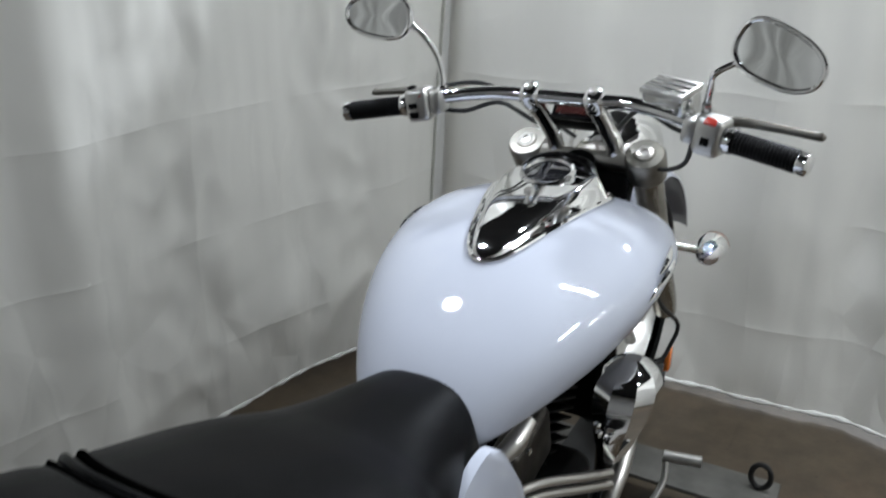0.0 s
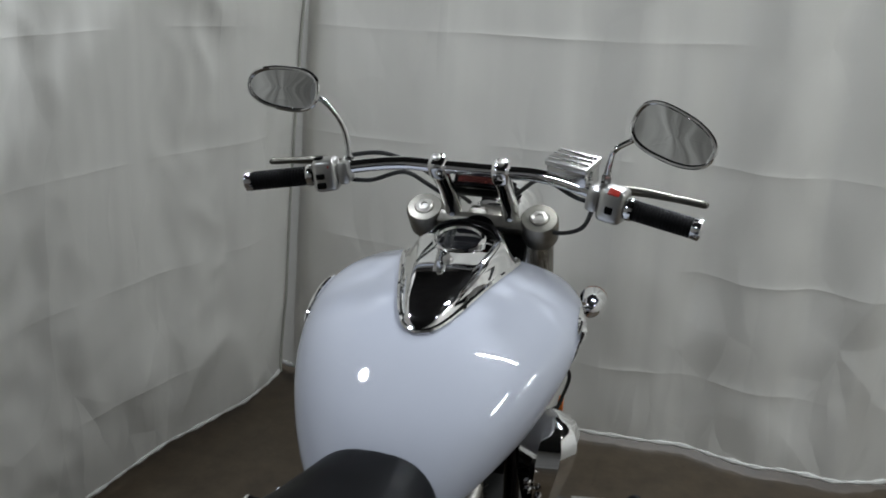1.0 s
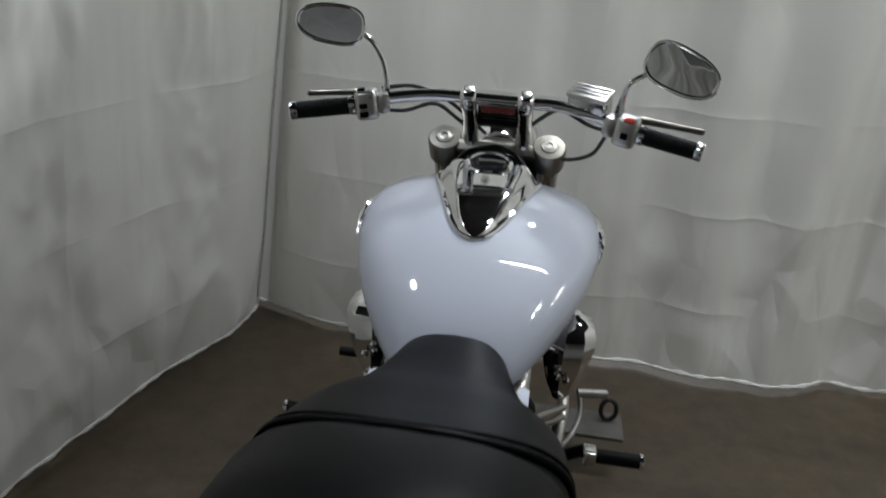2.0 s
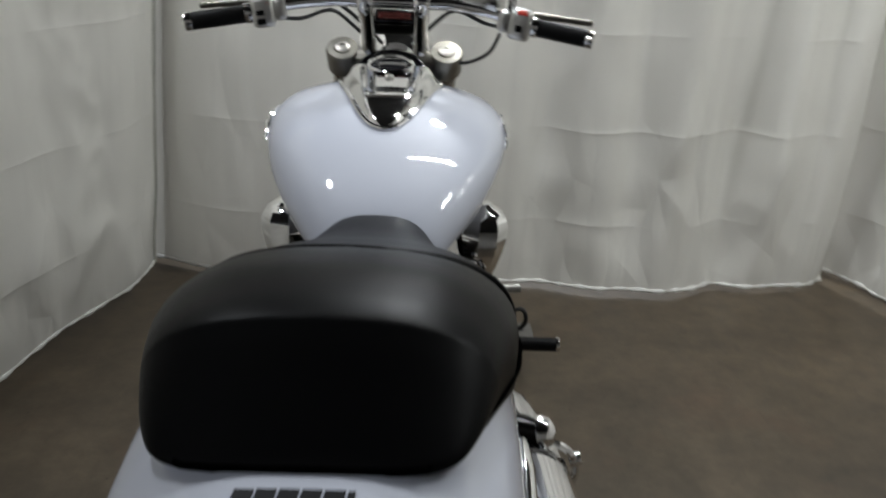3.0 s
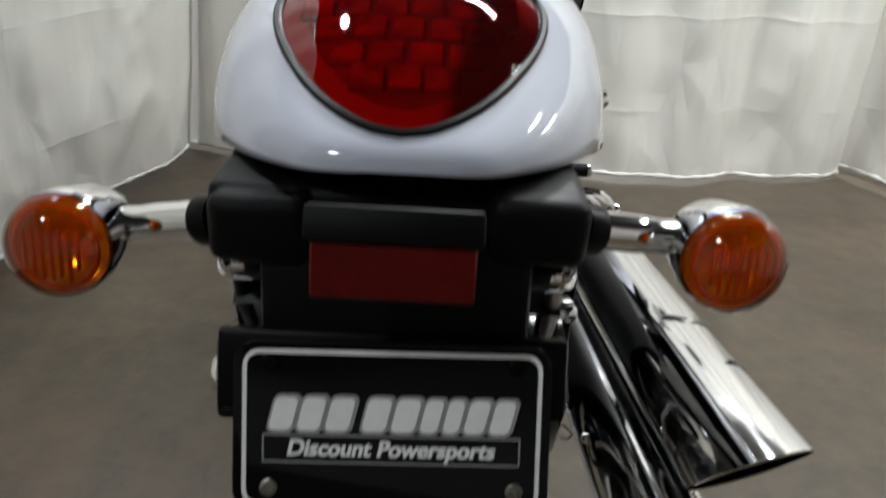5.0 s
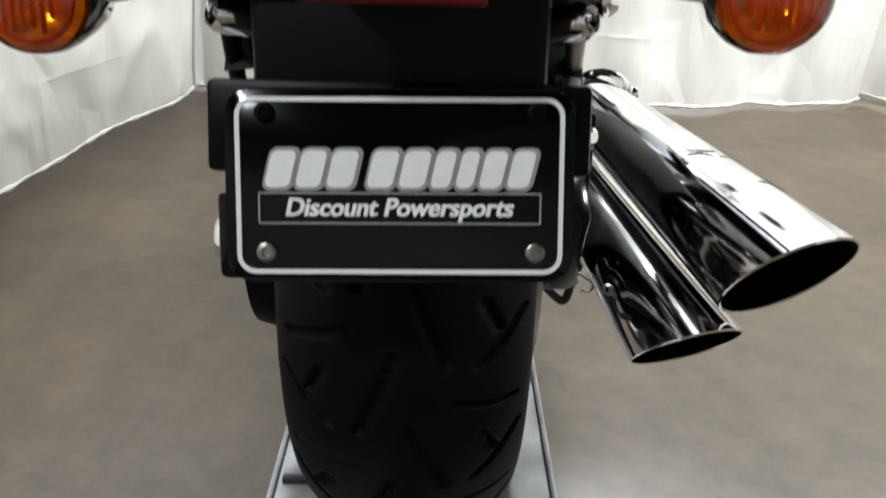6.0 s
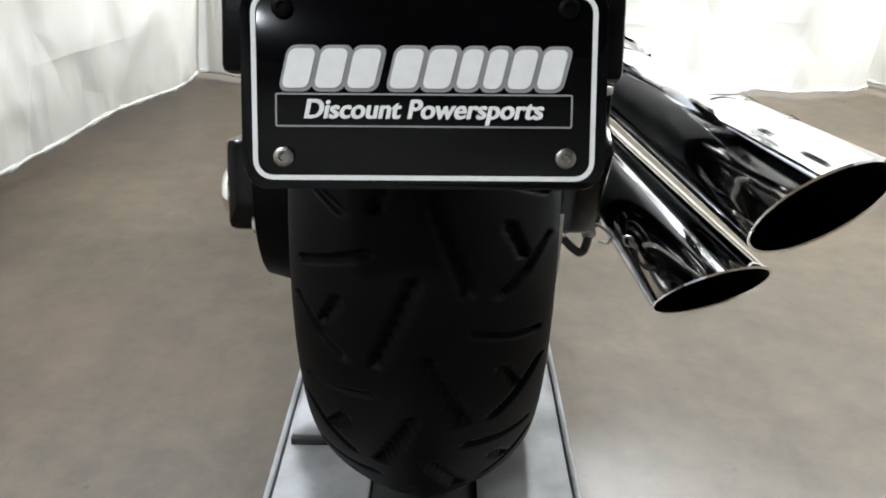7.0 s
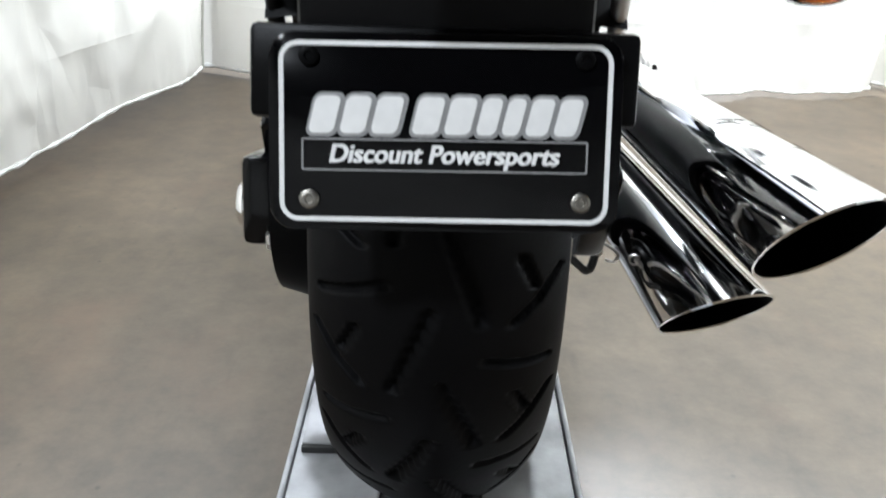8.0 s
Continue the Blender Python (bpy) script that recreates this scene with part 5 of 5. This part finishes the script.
# --- handlebar and controls
BAR = [(-0.408, 1.055, 1.036), (-0.286, 1.072, 1.056), (-0.215, 1.094, 1.074), (-0.13, 1.116, 1.084), (-0.06, 1.120, 1.084), (0.06, 1.120, 1.084), (0.13, 1.116, 1.084), (0.215, 1.094, 1.072), (0.288, 1.072, 1.052), (0.402, 1.044, 1.036)]
bar = part("handlebar", tube(BAR, 0.0125, 16), M_CHROME, bike, "chrome handlebar")
for sgn in (-1, 1):
    ri = part("bar_riser", tube([(sgn * 0.058, 1.247, 0.955), (sgn * 0.058, 1.232, 0.985), (sgn * 0.058, 1.175, 1.035), (sgn * 0.058, 1.135, 1.066), (sgn * 0.058, 1.118, 1.082)], [0.018, 0.017, 0.0155, 0.0165, 0.0185], 14), M_CHROME, bike, "bent chrome handlebar riser")
    part("riser_clamp", rbox((0.034, 0.040, 0.046), pose(sgn * 0.058, 1.118, 1.084, 40), 0.012, 3), M_CHROME, ri)
    part("clamp_bolt", lathe([(0.0075, 0), (0.0075, 0.005), (0.004, 0.006), (0, 0.006)], aim((sgn * 0.058, 1.106, 1.102), (0, -0.5, 1)), 12), M_SATIN, ri)
ind = part("indicator_panel", rbox((0.088, 0.022, 0.030), pose(0, 1.192, 1.046, -38), 0.005), M_GLOSSBLACK, bike, "black warning lamp panel")
part("window", rbox((0.070, 0.004, 0.016), pose(0, 1.181, 1.051, -38), 0.001, 1), M_LAMPWIN, ind, "dull red lamp window")
part("cable_cover", rbox((0.125, 0.035, 0.022), pose(0, 1.222, 1.020, -30), 0.007), M_PLASTIC, bike, "black cover behind the risers")

for sgn in (-1, 1):
    a, b = (Vector(BAR[1]), Vector(BAR[0])) if sgn < 0 else (Vector(BAR[8]), Vector(BAR[9]))
    d = (b - a).normalized()
    rib = []
    rr = []
    for k in range(61):
        f = k / 60
        rib.append(a + (b - a) * (f * 0.93))
        rr.append(0.0175 + 0.0006 * math.sin(k * 2.1))
    gr = part("grip", tube(rib, rr, 18, smooth=1), M_GRIP, bike, "black rubber handlebar grip")
    part("grip_end", lathe([(0.0175, -0.010), (0.0185, -0.008), (0.0185, 0.004), (0.014, 0.007), (0, 0.008)], aim(b - d * 0.004, d), 20), M_CHROME, gr, "chrome grip end")
    part("grip_collar", lathe([(0.0195, -0.006), (0.0205, 0), (0.0195, 0.006)], aim(a, d), 20), M_CHROME, gr)
    # switch housing
    c = a - d * 0.030
    qx = d if sgn > 0 else -d
    sy = Vector((0, 0, 1)).cross(qx).normalized()
    sz = qx.cross(sy)
    hm = Matrix.Translation(c) @ Matrix((qx, sy, sz)).transposed().to_4x4()
    sw = part("switch_housing", rbox((0.045, 0.048, 0.060), hm, 0.010, 3), M_ALU, bike, "silver switch housing")
    if sgn > 0:
        part("kill_switch", rbox((0.022, 0.014, 0.012), hm @ pose(0.002, -0.017, 0.023, 35), 0.003), M_RED, sw, "red kill switch")
        part("start_button", rbox((0.014, 0.006, 0.013), hm @ pose(0.0, -0.023, -0.006), 0.002), M_PLASTIC, sw, "black starter button")
    else:
        part("horn_button", rbox((0.008, 0.006, 0.008), hm @ pose(0.010, -0.021, 0.016), 0.002), M_RED, sw, "small red switch")
        part("dip_switch", rbox((0.015, 0.014, 0.014), hm @ pose(-0.008, -0.010, 0.028), 0.003), M_PLASTIC, sw, "black rocker switch")
        part("signal_switch", rbox((0.016, 0.010, 0.010), hm @ pose(-0.006, -0.023, 0.0), 0.002), M_PLASTIC, sw)
        part("horn_switch", rbox((0.018, 0.010, 0.012), hm @ pose(-0.006, -0.022, -0.017), 0.003), M_PLASTIC, sw)
    # lever and its perch
    pc = a - d * 0.062
    perch = part("lever_perch", rbox((0.024, 0.050, 0.042), Matrix.Translation(pc + Vector((0, 0.008, 0.0))) @ Matrix((qx, sy, sz)).transposed().to_4x4(), 0.008), M_ALU, bike, "silver lever perch")
    tip = Vector((0.408, 1.121, 1.060)) if sgn > 0 else Vector((-0.392, 1.128, 1.062))
    st = pc + Vector((sgn * 0.012, 0.040, 0.004))
    part("hand_lever", tube([st, st + (tip - st) * 0.3 + Vector((0, 0.014, 0.004)), st + (tip - st) * 0.7 + Vector((0, 0.006, 0.002)), tip - Vector((sgn * 0.006, 0, 0)), tip], [0.010, 0.0085, 0.0065, 0.0065, 0.0075], 12), M_LEVER, perch, "satin metal lever")

res = part("brake_reservoir", rbox((0.078, 0.052, 0.040), pose(0.184, 1.118, 1.094, 16, 4, -22), 0.006), M_RESERVOIR, bike, "polished brake fluid reservoir")
part("reservoir_lid", rbox((0.082, 0.056, 0.011), pose(0.184, 1.118, 1.094, 16, 4, -22) @ pose(0, 0, 0.0235), 0.003), M_ALU, res)
for k in (-1, 0, 1):
    part("lid_rib", rbox((0.076, 0.004, 0.003), pose(0.184, 1.118, 1.094, 16, 4, -22) @ pose(0, 0.015 * k, 0.030), 0.001, 1), M_CHROME, res)
part("lid_screw", lathe([(0.005, 0), (0.005, 0.002), (0, 0.002)], pose(0.184, 1.118, 1.094, 16, 4, -22) @ pose(0.028, -0.018, 0.0285), 10), M_SATIN, res)


# --- mirrors
def mirror(centre, right_dir, up_dir, w, h, stem, flip):
    c, r, u = Vector(centre), Vector(right_dir).normalized(), Vector(up_dir)
    u = (u - r * u.dot(r)).normalized()
    nrm = u.cross(r).normalized()
    if nrm.y > 0:
        nrm = -nrm
    out = []
    for k in range(40):
        a = 2 * math.pi * k / 40
        ca, sa = math.cos(a), math.sin(a)
        x = w / 2 * math.copysign(abs(ca) ** 0.78, ca)
        y = h / 2 * math.copysign(abs(sa) ** 0.78, sa) * (1 + 0.16 * flip * ca)
        out.append((x, y))
    rim = [c + r * x + u * y for x, y in out]
    rings = [[p + nrm * 0.003 for p in rim]]
    for f, dd in ((1.02, 0.006), (0.98, 0.014), (0.85, 0.022), (0.5, 0.028), (0.05, 0.030)):
        rings.append([c + (p - c) * f - nrm * dd for p in rim])
    m = part("mirror", loft(rings, True, False, True), M_CHROME, bike, "oval chrome rear-view mirror on a bent stem")
    part("rim", tube([p + nrm * 0.002 for p in rim], 0.0038, 8, loop=True), M_CHROME, m)
    part("mirror_glass", loft([[c + (p - c) * f + nrm * (0.0025 - 0.0016 * f) for p in rim] for f in (0.985, 0.7, 0.4, 0.05)], True, False, True), M_MIRROR, m, "mirror glass", sharp=80)
    part("stem", tube(stem, [0.0075, 0.006, 0.0055, 0.005, 0.0055][:len(stem)], 12), M_CHROME, m)
    part("stem_nut", lathe([(0.0095, -0.010), (0.0095, 0.010), (0.007, 0.013), (0, 0.013)], aim(stem[0], Vector(stem[1]) - Vector(stem[0])), 6), M_CHROME, m)
    return m


mirror((0.342, 1.060, 1.181), (0.86, -0.40, -0.31), (0.346, 0.019, 0.935), 0.144, 0.078,
       [(0.243, 1.106, 1.090), (0.246, 1.096, 1.125), (0.252, 1.083, 1.147), (0.275, 1.090, 1.162), (0.304, 1.104, 1.172)], -1)
mirror((-0.330, 1.058, 1.213), (0.998, 0.0, -0.06), (0.05, 0.14, 0.98), 0.132, 0.071,
       [(-0.223, 1.098, 1.080), (-0.225, 1.098, 1.115), (-0.233, 1.092, 1.150), (-0.250, 1.078, 1.182), (-0.274, 1.074, 1.200)], 1)

# --- cables
CABLES = [
    [(-0.245, 1.10, 1.050), (-0.19, 1.12, 1.045), (-0.13, 1.14, 1.062), (-0.09, 1.18, 1.03), (-0.05, 1.25, 0.98)],
    [(-0.240, 1.13, 1.085), (-0.18, 1.15, 1.092), (-0.12, 1.16, 1.075), (-0.07, 1.21, 1.03), (-0.03, 1.27, 0.98)],
    [(0.235, 1.11, 1.045), (0.19, 1.125, 1.050), (0.13, 1.15, 1.070), (0.09, 1.19, 1.04), (0.05, 1.25, 0.99)],
    [(0.222, 1.12, 1.030), (0.205, 1.16, 0.985), (0.165, 1.21, 0.955), (0.12, 1.25, 0.945)],
    [(0.20, 1.14, 1.075), (0.15, 1.16, 1.080), (0.10, 1.19, 1.05), (0.04, 1.26, 0.98)],
    [(0.12, 1.20, 0.74), (0.165, 1.20, 0.715), (0.180, 1.217, 0.685), (0.199, 1.27, 0.63), (0.190, 1.26, 0.585), (0.175, 1.24, 0.555), (0.13, 1.20, 0.54)],
]
for c in CABLES:
    part("cable", tube(c, 0.0042, 8), M_CABLE, bike, "black control cable")
